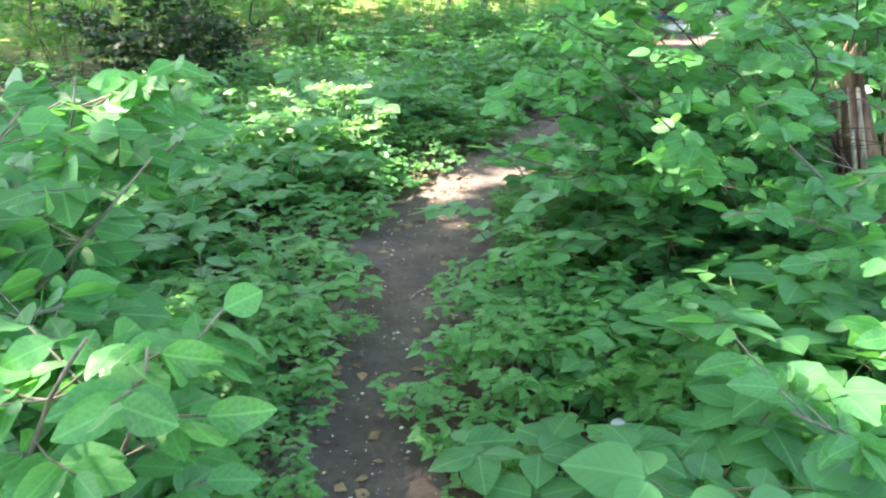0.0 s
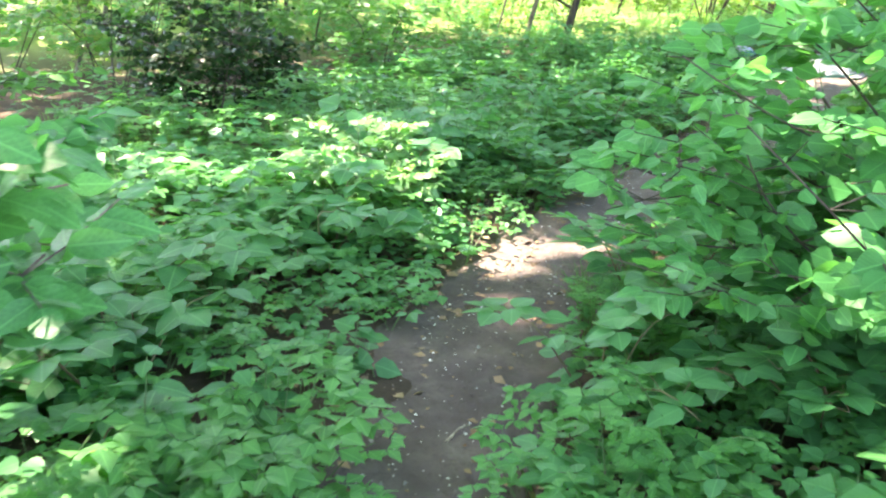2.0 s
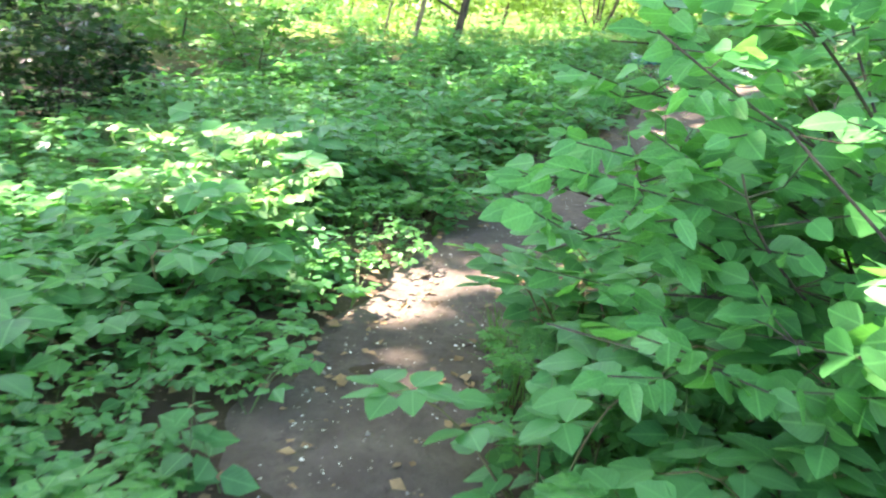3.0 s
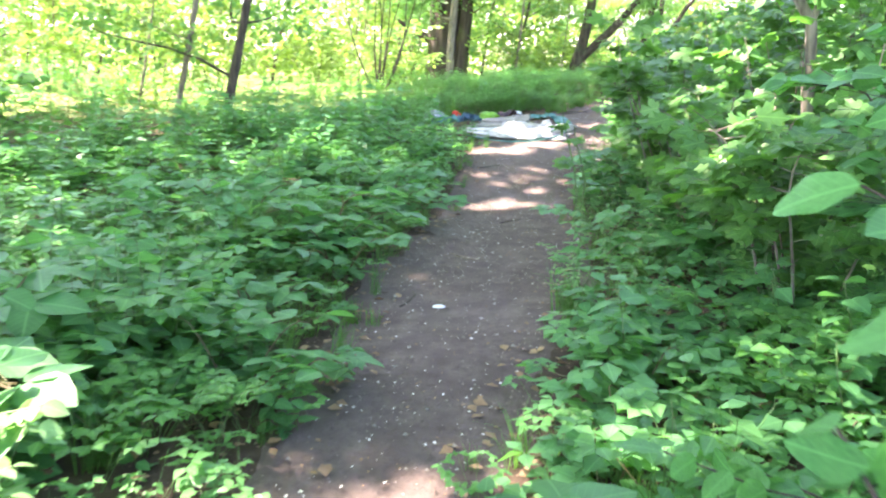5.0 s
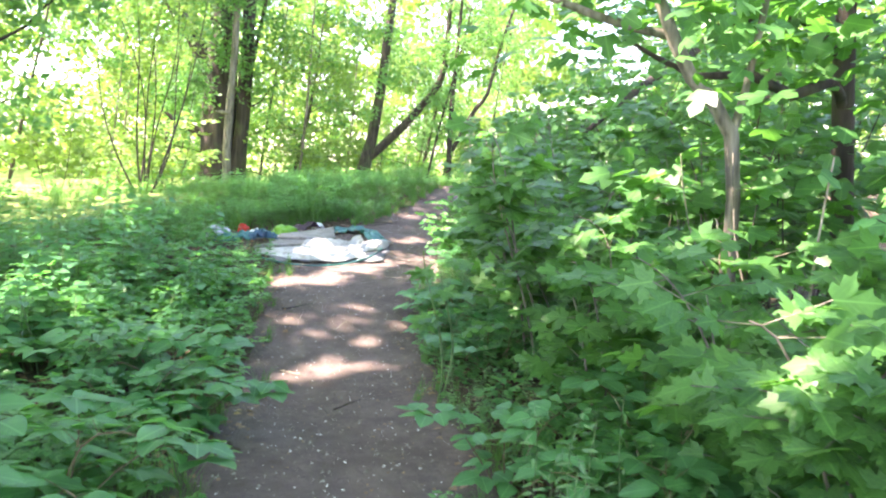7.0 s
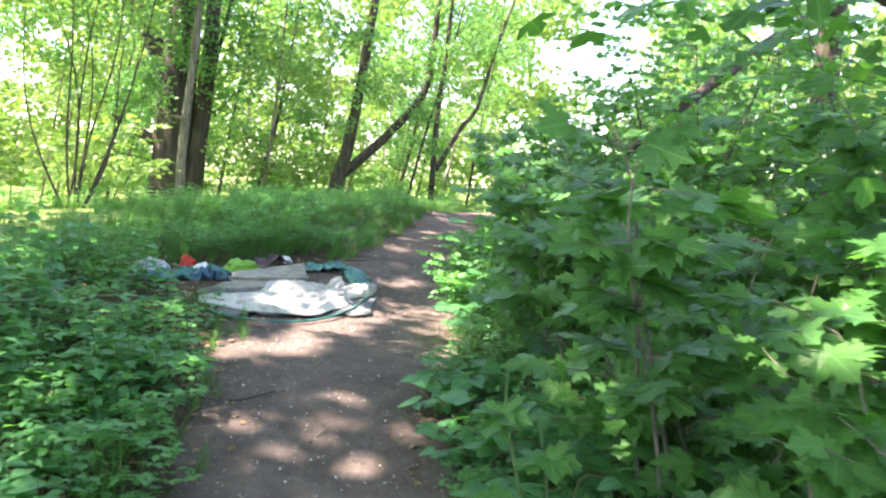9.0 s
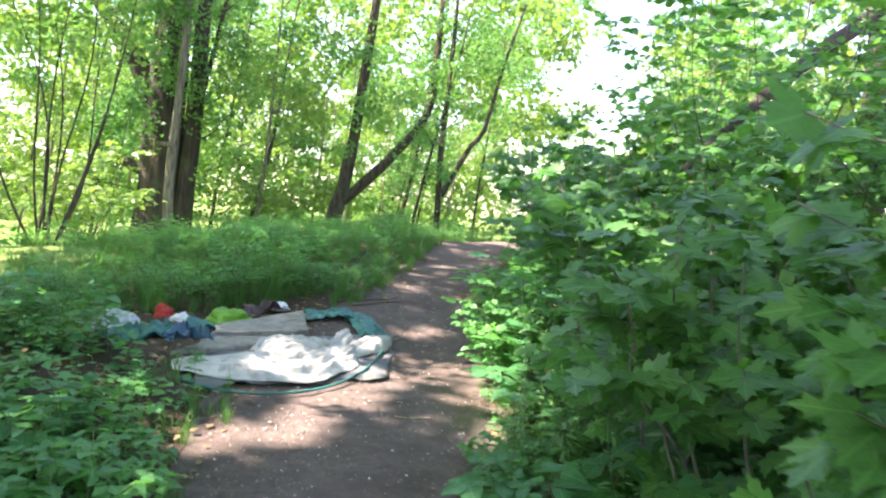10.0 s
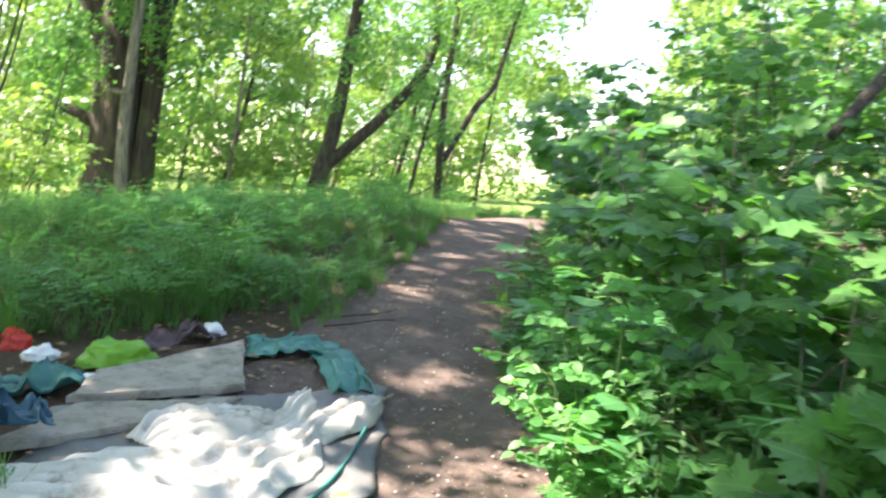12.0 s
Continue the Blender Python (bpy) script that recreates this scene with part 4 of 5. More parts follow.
def build_mass(name, label, category, variants, leaf, stem, spots, scale=(0.8, 1.25)):
    """One uncounted mass of plants: a stem part and a leaf part."""
    S, L = [], []
    for x, y, gap, side in spots:
        st, lf = variants[rng.integers(len(variants))]
        s, yaw = rng.uniform(*scale) * min(1.0, 0.6 + gap * 0.45) * swell(x, y), rng.uniform(0, 6.28)
        at, lean = (x, y, float(gz(x, y)) + 0.02), rng.normal(0, 0.12, 2)
        if st is not None:
            S.append(turned(st, *at, yaw, s, lean))
        L.append(turned(lf, *at, yaw, s, lean))
    lv = joined(L)
    leaves = mesh_of("leaves", *lv[:2], leaf, lv[2])
    if S:
        root = put(name, mesh_of("stems", *joined(S)[:2], stem), None, label, category, "", "stuff")
        tagged(put("leaves", leaves, root), kind="stuff")
    else:
        put(name, leaves, None, label, category, "", "stuff")


def build_undergrowth():
    low_n = [nettle_plant(h, SIMPLE, s, 4) for h, s in ((0.38, 0.105), (0.32, 0.095), (0.42, 0.11), (0.25, 0.085))]
    low_b = [bramble_plant(h, PLAIN, s, False) for h, s in ((0.3, 0.1), (0.24, 0.085))]
    low_e = [elder_plant(h, PLAIN, s, False) for h, s in ((0.28, 0.075), (0.22, 0.065), (0.32, 0.08))]
    low_f = [feather_plant(h, s, 4) for h, s in ((0.4, 0.05), (0.5, 0.05))]
    low_p = [nettle_plant(h, PLAIN, s, 4) for h, s in ((0.38, 0.11), (0.32, 0.1), (0.42, 0.115))]
    grass = [(None, grass_tuft(h, b)) for h, b in ((0.35, 26), (0.5, 30), (0.28, 24))]
    build_mass("undergrowth", "dense green nettles carpeting the wood floor", "undergrowth", low_n, LEAF_NETTLE, STEM_GREEN,
               scatter(480, (-5.5, 0.2, 4, 7.5), 0.2, 5.5))
    build_mass("undergrowth", "dark green nettles filling the wood floor", "undergrowth", low_p, LEAF_NETTLE, STEM_GREEN,
               scatter(420, (-5, 7, 6, 14), 0.3, 5) + scatter(190, (2, 12, 12, 20), 0.3, 4, (1,)) + scatter(110, (0.5, 12, 3.7, 16), 0.2, 4.0, (-1,)) + scatter(160, (-9, 13, 1.5, 20), 2.0, 12.0, (-1,)))
    build_mass("undergrowth", "tangled low brambles on the wood floor", "undergrowth", low_b, LEAF_BRAMBLE, STEM_RED,
               scatter(280, (-4, 0, 5, 7), 0.25, 3.5) + scatter(120, (2, 7, 9, 15), 0.2, 3.5, (1,)))
    build_mass("undergrowth", "light green ground elder covering the wood floor", "undergrowth", low_e, LEAF_ELDER, STEM_GREEN,
               scatter(110, (-1.5, 0.3, 2, 3.4), 0.08, 0.36, (-1, 1), 0.1) + scatter(280, (-4, 0.3, 4, 7), 0.14, 3.0) + scatter(620, (-4, 5.5, 4, 14), 0.12, 4.5, (-1,)) + scatter(160, (1, 6.5, 8, 16), 0.12, 2.5, (1,)))
    build_mass("undergrowth", "feathery cow parsley on the grassy bank", "undergrowth", low_f, LEAF_ELDER, STEM_GREEN,
               scatter(60, (-2, 7, 6, 15), 0.3, 4, (-1,)) + scatter(280, (2, 15, 14, 24), 0.15, 4.0) + scatter(330, (2.2, 15.9, 10.5, 20.5), 0.15, 3.4, (-1,)), (0.5, 0.85))
    build_mass("grass", "long soft grass on the bank beside the path", "grass", grass, GRASS, None,
               scatter(200, (-4, 7.2, 1, 14), 0.8, 5.0, (-1,)) + scatter(1500, (0, 15, 16, 26), 0.05, 6.0) + scatter(650, (2.2, 16.1, 11, 20.5), 0.05, 3.6, (-1,)) + scatter(70, (0.3, 3.8, 1.6, 6.4), 0.0, 0.9, (1,)) + scatter(260, (-2.6, 6.6, 2.2, 10.5), 0.15, 3.2, (-1,)) + scatter(260, (-9, 13, 4, 20), 2.5, 12.0, (-1,)) + scatter(260, (0.5, 7, 9, 18), 0.0, 0.5), (0.5, 1.0))
    build_mass("undergrowth", "rough herbs under the slim trees beyond the bank", "undergrowth", low_p, LEAF_ELDER, STEM_GREEN,
               scatter(1100, (-11, 9, 22, 31), 3.0, 30.0), (0.55, 1.05))


build_undergrowth()


# ---------------------------------------------------------------- shrubs
def shrub(name, stems, shapes, leaf, bark, size, label, count, each=False, spread_out=0.28, layered=0.5, reach=0.0, facing=(-0.45, -0.25, 0), sight_gap=0.0):
    """stems: rows of points of each woody stem. each: every leaf is a part of its own."""
    root = new(name)
    P, D, S = [], [], []
    lines = [smooth_line(np.array(s, float), 0.12) for s in stems]
    per = count // len(lines)
    for line in lines:
        r = np.linspace(0.009, 0.0025, len(line))
        put("stem", mesh_of("stem", *tube(line, r, 7, 0.06)[:2], bark), root)
        twigs = []
        k = 0
        while k < per:
            u = rng.uniform(0.25, 1.0) ** 0.8
            p = line[min(int(u * (len(line) - 1)), len(line) - 1)]
            a = rng.uniform(0, 6.28)
            out = np.array([math.cos(a), math.sin(a), rng.uniform(-0.15, 0.45)])
            end = p + out * spread_out * rng.uniform(0.4, 1.2)
            tw = bent(p, end, 6, 0.05)
            twigs.append(tube(tw[::5] if not each else tw[[0, 2, 5]], 0.0025, 3, cap=False))
            flat = np.array([math.cos(a), math.sin(a), 0])
            sidew = np.cross(flat, UP)
            for j in range(2, 6):
                for sg in ((-1, 1) if j < 5 else (0,)):
                    P.append(tw[j])
                    D.append(flat * (0.7 if sg else 1.0) + sidew * sg + (0, 0, rng.uniform(-0.45, 0.15)))
                    S.append(size * rng.uniform(0.7, 1.2))
                    k += 1
        tagged(put("brushwood", mesh_of("brushwood", *joined(twigs)[:2], bark), root), kind="stuff")
    P, D, S = np.array(P), np.array(D), np.array(S)
    if reach:
        # low twigs come nearer to the walker than those at the height of the head
        ok = eye_gap(P[:, 0], P[:, 1]) > reach + 0.22 * np.clip((P[:, 2] - 0.85) / 0.25, 0, 1)
        P, D, S = P[ok], D[ok], S[ok]
    if sight_gap:
        # drop leaves on the camera's line of sight to the broken stump
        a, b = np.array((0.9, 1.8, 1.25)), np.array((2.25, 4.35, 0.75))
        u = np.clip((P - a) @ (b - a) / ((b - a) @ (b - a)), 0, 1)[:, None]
        ok = np.linalg.norm((P - a - u * (b - a)) * (1, 1, 0.6), axis=1) > sight_gap
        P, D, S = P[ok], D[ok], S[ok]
    N = UP * 0.9 + np.array(facing) + rng.normal(0, layered * 0.7, P.shape)
    own = np.zeros(len(P), bool)
    if each:
        near = eye_gap(P[:, 0], P[:, 1]).argsort()[:each]
        own[near] = True
        data = [mesh_of("leaf", *sh[:2], leaf, sh[2]) for sh in (FINE if shapes is ROUND else shapes)]
        for i in np.flatnonzero(own):
            d = Vector(D[i]).normalized()
            x = d.cross(Vector(N[i])).normalized()
            m = Matrix((x, d, x.cross(d))).transposed().to_4x4() * float(S[i])
            m[3][3] = 1.0
            m.translation = P[i]
            ob = put("leaf", data[i % len(data)], root)
            ob.matrix_basis = m
    rest = ~own
    if rest.any():
        lv = spread(shapes[0], P[rest], D[rest], N[rest], S[rest])
        tagged(put("foliage", mesh_of("foliage", *lv[:2], leaf, lv[2]), root), kind="stuff")
    return tagged(root, label, "shrub")


def arch(foot, tip, rise=0.3, sway=0.05):
    """A woody stem that rises from its foot and arches over to its tip."""
    foot = np.array([foot[0], foot[1], float(gz(foot[0], foot[1])) - 0.05])
    return bent(foot, tip, 6, sway, rise)


ROUND = (OVATE, OVATE_B, OVATE_C)
LOBED = (MAPLE, MAPLE_B, MAPLE_C)
FINE = (ovate(0.62, 0.12, 0.12, 0.05), ovate(0.56, 0.25, 0.22, 0.08), ovate(0.68, -0.04, -0.08, 0.1), ovate(0.6, 0.15, 0.3, 0.12))
# left of the first steps: broad-leaved shrub reaching into the light
shrub("shrub", [arch((-1.7, 1.9), (-0.75, 1.5, 0.92)), arch((-1.9, 2.3), (-0.95, 2.0, 0.95)), arch((-1.8, 2.6), (-1.1, 2.8, 0.95)), arch((-2.1, 2.8), (-1.6, 3.3, 1.05)), arch((-1.5, 1.7), (-0.5, 1.35, 0.9)), arch((-2.2, 2.3), (-1.7, 2.4, 1.1)),
                arch((-1.3, 1.6), (-0.7, 1.2, 0.6)), arch((-1.6, 2.2), (-0.8, 1.9, 0.6)), arch((-2.2, 3.2), (-1.5, 4.0, 1.0)), arch((-2.6, 3.0), (-2.3, 3.6, 1.2)),
                arch((-1.6, 2.3), (-0.72, 2.3, 1.28), 0.15), arch((-1.7, 2.1), (-0.96, 2.17, 1.28), 0.15), arch((-1.5, 1.8), (-0.7, 1.95, 1.12), 0.15), arch((-1.6, 1.7), (-0.98, 1.93, 1.25), 0.15), arch((-1.5, 2.4), (-0.8, 2.45, 1.05), 0.15), arch((-1.2, 1.3), (-0.45, 1.15, 1.0), 0.12), arch((-1.2, 1.2), (-0.48, 1.02, 1.08), 0.12), arch((-1.3, 1.5), (-0.62, 1.4, 0.75), 0.12)],
      ROUND, LEAF_SHRUB, BARK_GREY, 0.105, "broad-leaved green shrub leaning over the start of the path", 2300, 295, 0.24, 0.9, 0.26, (0.2, -0.6, 0))
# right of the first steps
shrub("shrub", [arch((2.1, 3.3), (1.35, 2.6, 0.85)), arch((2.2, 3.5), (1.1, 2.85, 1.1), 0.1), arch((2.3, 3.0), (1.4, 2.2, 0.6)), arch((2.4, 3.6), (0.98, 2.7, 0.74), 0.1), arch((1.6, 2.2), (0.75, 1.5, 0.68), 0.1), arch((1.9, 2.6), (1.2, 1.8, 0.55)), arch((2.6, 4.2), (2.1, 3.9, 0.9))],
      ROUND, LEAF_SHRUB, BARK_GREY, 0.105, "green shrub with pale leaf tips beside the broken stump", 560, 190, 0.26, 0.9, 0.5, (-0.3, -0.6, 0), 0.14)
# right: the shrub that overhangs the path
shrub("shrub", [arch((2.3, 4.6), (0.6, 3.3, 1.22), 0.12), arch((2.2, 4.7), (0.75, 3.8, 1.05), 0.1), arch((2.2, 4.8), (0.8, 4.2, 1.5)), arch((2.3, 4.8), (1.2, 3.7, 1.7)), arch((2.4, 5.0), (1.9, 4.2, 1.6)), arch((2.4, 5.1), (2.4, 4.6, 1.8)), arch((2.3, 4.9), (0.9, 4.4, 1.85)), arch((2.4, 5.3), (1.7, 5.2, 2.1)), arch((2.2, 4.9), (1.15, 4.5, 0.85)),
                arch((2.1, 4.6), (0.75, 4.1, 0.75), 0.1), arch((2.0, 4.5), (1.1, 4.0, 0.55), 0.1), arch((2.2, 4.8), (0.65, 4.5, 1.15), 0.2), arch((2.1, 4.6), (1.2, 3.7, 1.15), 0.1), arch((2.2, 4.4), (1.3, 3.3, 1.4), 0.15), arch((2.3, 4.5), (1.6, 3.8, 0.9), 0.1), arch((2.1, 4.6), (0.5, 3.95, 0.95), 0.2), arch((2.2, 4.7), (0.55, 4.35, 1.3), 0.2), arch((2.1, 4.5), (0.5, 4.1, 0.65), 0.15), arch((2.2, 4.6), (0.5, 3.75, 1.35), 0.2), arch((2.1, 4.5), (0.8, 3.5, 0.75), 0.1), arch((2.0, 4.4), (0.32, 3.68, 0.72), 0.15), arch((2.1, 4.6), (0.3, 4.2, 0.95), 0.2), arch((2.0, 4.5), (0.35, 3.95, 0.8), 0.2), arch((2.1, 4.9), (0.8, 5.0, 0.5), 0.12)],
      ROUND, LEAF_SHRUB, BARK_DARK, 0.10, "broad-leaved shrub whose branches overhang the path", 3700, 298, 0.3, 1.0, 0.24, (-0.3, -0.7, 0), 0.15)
shrub("shrub", [arch((3.4, 6.4), (2.7, 5.9, 1.6)), arch((3.2, 6.6), (2.4, 6.6, 1.3)), arch((3.6, 6.8), (3.4, 6.2, 1.9)), arch((3.1, 6.2), (2.5, 5.4, 1.3)), arch((3.8, 6.4), (4.2, 5.9, 1.9)), arch((3.4, 6.6), (3.0, 6.9, 1.9)), arch((3.3, 6.2), (3.2, 5.4, 1.7))],
      ROUND, LEAF_SHRUB, BARK_DARK, 0.11, "green broad-leaved shrub deeper in the thicket", 1000, 0, 0.36)
for sx, sy, sh in ((4.8, 5.6, 1.9), (4.6, 7.4, 2.0), (5.8, 6.8, 2.3), (3.9, 4.4, 1.5), (6.6, 5.2, 2.4)):
    shrub("shrub", [arch((sx + 0.1 * math.cos(a), sy + 0.1 * math.sin(a)), (sx + 0.6 * math.cos(a), sy + 0.6 * math.sin(a), sh * (0.6 + 0.45 * (k % 2)))) for k, a in enumerate((0.2, 1.2, 2.2, 3.2, 4.2, 5.3))],
          (SIMPLE,), LEAF_SHRUB, BARK_DARK, 0.12, "leafy broad-leaved shrub in the shaded thicket", 620, 0, 0.4)["group"] = "shrubs in the thicket"
for sx, sy, sh in ((-4.8, 10.5, 1.7), (-5.8, 8.0, 1.6), (-4.2, 6.6, 1.2), (-6.8, 11.5, 2.2), (-3.9, 12.6, 1.6), (-2.0, 12.8, 1.0), (-6.0, 14.0, 2.6), (-8.0, 16.0, 3.0), (-4.8, 16.6, 2.6), (-9.0, 12.5, 2.6)):
    shrub("hazel_bush", [arch((sx + 0.1 * math.cos(a), sy + 0.1 * math.sin(a)), (sx + 0.7 * math.cos(a), sy + 0.7 * math.sin(a), sh * (0.6 + 0.45 * (k % 2)))) for k, a in enumerate((0.2, 1.2, 2.2, 3.2, 4.2, 5.3))],
          (SIMPLE,), LEAF_MAPLE, BARK_DARK, 0.1, "leafy hazel bush at the edge of the wood", 800, 0, 0.45)["group"] = "hazel bushes"
# sunlit bush by the path
shrub("sunlit_bush", [arch((-0.85 + 0.1 * math.cos(a), 6.0 + 0.1 * math.sin(a)), (-0.85 + r * math.cos(a), 6.0 + r * 0.8 * math.sin(a), h), 0.08) for a, r, h in ((0.2, 0.35, 0.5), (1.1, 0.3, 0.66), (2.0, 0.38, 0.62), (2.9, 0.45, 0.7), (3.8, 0.4, 0.5), (4.7, 0.42, 0.44), (5.5, 0.4, 0.42), (0.7, 0.12, 0.7))],
      (OVATE_C, OVATE, OVATE_B), LEAF_PALE, STEM_GREEN, 0.065, "pale green bush standing in a patch of sun", 900, 160, 0.17, 0.7)
# dark evergreen behind it
shrub("holly_bush", [arch((-2.9 + 0.15 * math.cos(a), 8.9 + 0.15 * math.sin(a)), (-2.9 + r * math.cos(a), 8.9 + r * math.sin(a), h), 0.1) for a, r, h in ((0.3, 0.8, 0.9), (1.2, 0.6, 1.4), (2.3, 0.7, 1.3), (3.3, 0.9, 1.0), (4.2, 0.8, 0.9), (5.2, 0.9, 1.1), (0.8, 0.2, 1.8))],
      (SIMPLE,), LEAF_HOLLY, BARK_DARK, 0.07, "dark glossy evergreen holly bush", 3600, 0, 0.36, 1.2)


def maple_thicket():
    """Maple shrubs that wall in the path on its right."""
    feet = [(2.95, 7.3, 1.15), (3.5, 8.1, 1.3), (4.3, 8.5, 1.7), (3.75, 9.2, 1.3), (4.2, 10.2, 1.6), (5.2, 9.8, 2.0), (5.0, 11.3, 1.6), (5.9, 10.9, 2.1), (5.5, 12.2, 1.5), (6.4, 12.3, 1.9), (6.5, 13.6, 1.7), (7.4, 13.0, 2.1),
            (7.5, 14.7, 1.8), (8.5, 15.0, 2.1), (8.8, 16.4, 1.9), (9.9, 16.6, 2.2), (10.4, 18.0, 2.0), (11.8, 18.6, 2.3), (12.4, 20.0, 2.1), (6.2, 8.6, 2.0), (7.2, 10.6, 2.2), (9.0, 11.6, 2.2), (13.5, 20.6, 2.4), (11.0, 14.5, 2.6), (14.0, 17.5, 3.0), (9.5, 13.6, 2.6)]
    for i, (x, y, h) in enumerate(feet):
        z = float(gz(x, y))
        stems = []
        for k in range(6):
            a = k * 1.05 + rng.uniform(-0.3, 0.3)
            r = rng.uniform(0.35, 0.7)
            stems.append(arch((x + 0.1 * math.cos(a), y + 0.1 * math.sin(a)), (x + r * math.cos(a), y + r * math.sin(a), z + h * rng.uniform(0.55, 1.05)), 0.1))
        near = i in (0, 1, 3, 4, 6, 8)
        shrub("maple_shrub", stems, LOBED if near else (MAPLE_LOW,), LEAF_MAPLE, BARK_GREY, 0.135 if i < 19 else 0.15, "young maple shrub with lobed green leaves in layers" if i % 2 else "dense maple shrub with broad lobed leaves beside the path", 520, 150 if near else 0, 0.34, 0.5, 0.5)["group"] = "maple shrubs beside the path"


maple_thicket()
shrub("maple_shrub", [arch((4.1, 10.3), (3.36, 9.96, 1.62), 0.3), arch((4.1, 10.4), (3.5, 10.2, 1.75), 0.3), arch((4.2, 10.2), (3.42, 10.05, 1.42), 0.3), arch((5.0, 11.6), (4.34, 11.45, 1.08), 0.2), arch((5.0, 11.8), (4.45, 11.7, 1.36), 0.2)],
      LOBED, LEAF_MAPLE, BARK_GREY, 0.15, "maple branches with broad lobed leaves reaching to the path", 280, 280, 0.26, 0.5, 0.55)["group"] = "maple shrubs beside the path"
shrub("maple_seedling", [arch((3.15, 10.15), (2.92, 9.98, 1.0), 0.05), arch((3.15, 10.15), (3.02, 9.95, 0.88), 0.05)],
      LOBED, LEAF_MAPLE, STEM_GREEN, 0.11, "young maple seedling with light sunlit leaves", 26, 26, 0.16, 0.5, 0.4)
for sx, sy, sh in ((-4.5, 20.0, 1.8), (-2.0, 22.5, 2.2), (0.8, 20.6, 1.5), (3.0, 23.0, 2.0), (5.4, 24.5, 1.7), (-6.5, 24.0, 2.6), (1.5, 27.0, 2.8), (4.4, 28.5, 2.6), (-1.0, 29.0, 3.0), (10.6, 27.5, 1.8), (12.8, 29.0, 2.6), (6.6, 31.0, 3.0)):
    sz = float(gz(sx, sy))
    shrub("sunny_bush", [arch((sx + 0.15 * math.cos(a), sy + 0.15 * math.sin(a)), (sx + 0.9 * math.cos(a), sy + 0.9 * math.sin(a), sz + sh * (0.55 + 0.45 * (k % 2))), 0.2) for k, a in enumerate((0.2, 1.2, 2.2, 3.2, 4.2, 5.3))],
          (PLAIN,), LEAF_TREE, BARK_DARK, 0.14, "sunlit yellow-green bush at the meadow's edge", 900, 0, 0.6, 1.2)["group"] = "sunlit bushes at the meadow's edge"
for sx, sy, sh in ((8.6, 13.4, 3.4), (10.2, 15.6, 3.8), (11.8, 17.2, 4.0), (14.6, 18.2, 4.2), (7.4, 11.4, 3.3), (10.8, 13.0, 4.2), (15.0, 17.5, 4.8), (17.4, 20.2, 5.0), (6.6, 9.9, 3.2), (12.5, 14.2, 4.6), (20.0, 22.5, 4.5), (9.0, 9.6, 3.6)):
    sz = float(gz(sx, sy))
    shrub("hazel_bush", [arch((sx + 0.15 * math.cos(a), sy + 0.15 * math.sin(a)), (sx + 0.9 * math.cos(a), sy + 0.9 * math.sin(a), sz + sh * (0.62 + 0.4 * (k % 2))), 0.25) for k, a in enumerate((0.2, 1.0, 1.8, 2.6, 3.4, 4.2, 5.0, 5.8))],
          (SIMPLE,), LEAF_MAPLE, BARK_DARK, 0.125, "tall leafy hazel bush backing the thicket", 1300, 0, 0.6, 0.8)["group"] = "tall hazel bushes"
# light bush at the corner of the clearing
shrub("elder_bush", [arch((5.85 + 0.1 * math.cos(a), 13.72 + 0.1 * math.sin(a)), (5.85 + r * math.cos(a), 13.72 + r * math.sin(a), 0.3 + h), 0.08) for a, r, h in ((0.2, 0.3, 0.6), (1.3, 0.35, 0.8), (2.4, 0.35, 0.6), (3.4, 0.4, 0.45), (4.3, 0.4, 0.4), (5.3, 0.35, 0.7), (0.8, 0.1, 0.95))],
      (OVATE_B, LANCE, OVATE), LEAF_ELDER, STEM_GREEN, 0.055, "light green bush at the sunny corner of the path", 1100, 150, 0.2, 0.7, 0.4)


# ---------------------------------------------------------------- broken stump, sticks, litter on the ground
def stump():
    root = new("tree_stump")
    z = float(gz(2.35, 4.35))
    line = smooth_line(np.array([(2.38, 4.3, z - 0.1), (2.34, 4.35, z + 0.35), (2.26, 4.4, z + 0.75), (2.2, 4.45, z + 1.1)]), 0.06)
    V, F, _ = tube(line, np.linspace(0.12, 0.05, len(line)) * (1 + 0.12 * np.sin(np.arange(len(line)) * 0.9)), 20, 0.2)
    put("trunk", mesh_of("trunk", V, F, BARK_RED), root)
    for k in range(14):
        a = rng.uniform(0, 6.28)
        i = rng.integers(0, len(line) - 6)
        r = 0.12 - 0.06 * i / len(line)
        o = np.array([math.cos(a), math.sin(a), 0])
        pts = [line[i] + o * r, line[i + 3] + o * (r + 0.004), line[i + 5] + o * (r + 0.012)]
        put("bark_strip", mesh_of("bark_strip", *tube(pts, [0.014, 0.012, 0.004], 5, 0.2)[:2], BARK_PALE if k % 3 == 0 else BARK_RED), root)
    for k in range(6):
        a = k * 1.05
        p = line[-1] + np.array([math.cos(a), math.sin(a), 0]) * 0.05
        put("splinter", mesh_of("splinter", *tube([p - (0, 0, 0.06), p + (0, 0, 0.02), p + (0.01, 0, rng.uniform(0.03, 0.08))], [0.016, 0.012, 0.002], 5, 0.2)[:2], BARK_RED), root)
    tagged(root, "broken rotting tree stump with peeling reddish bark", "stump")


stump()


def stick(a, b, r, mat, label, name="stick"):
    line = bent(a, b, 7, 0.03)
    put(name, mesh_of(name, *tube(line, np.linspace(r, r * 0.5, 7), 6, 0.1)[:2], mat), None, label, "stick")


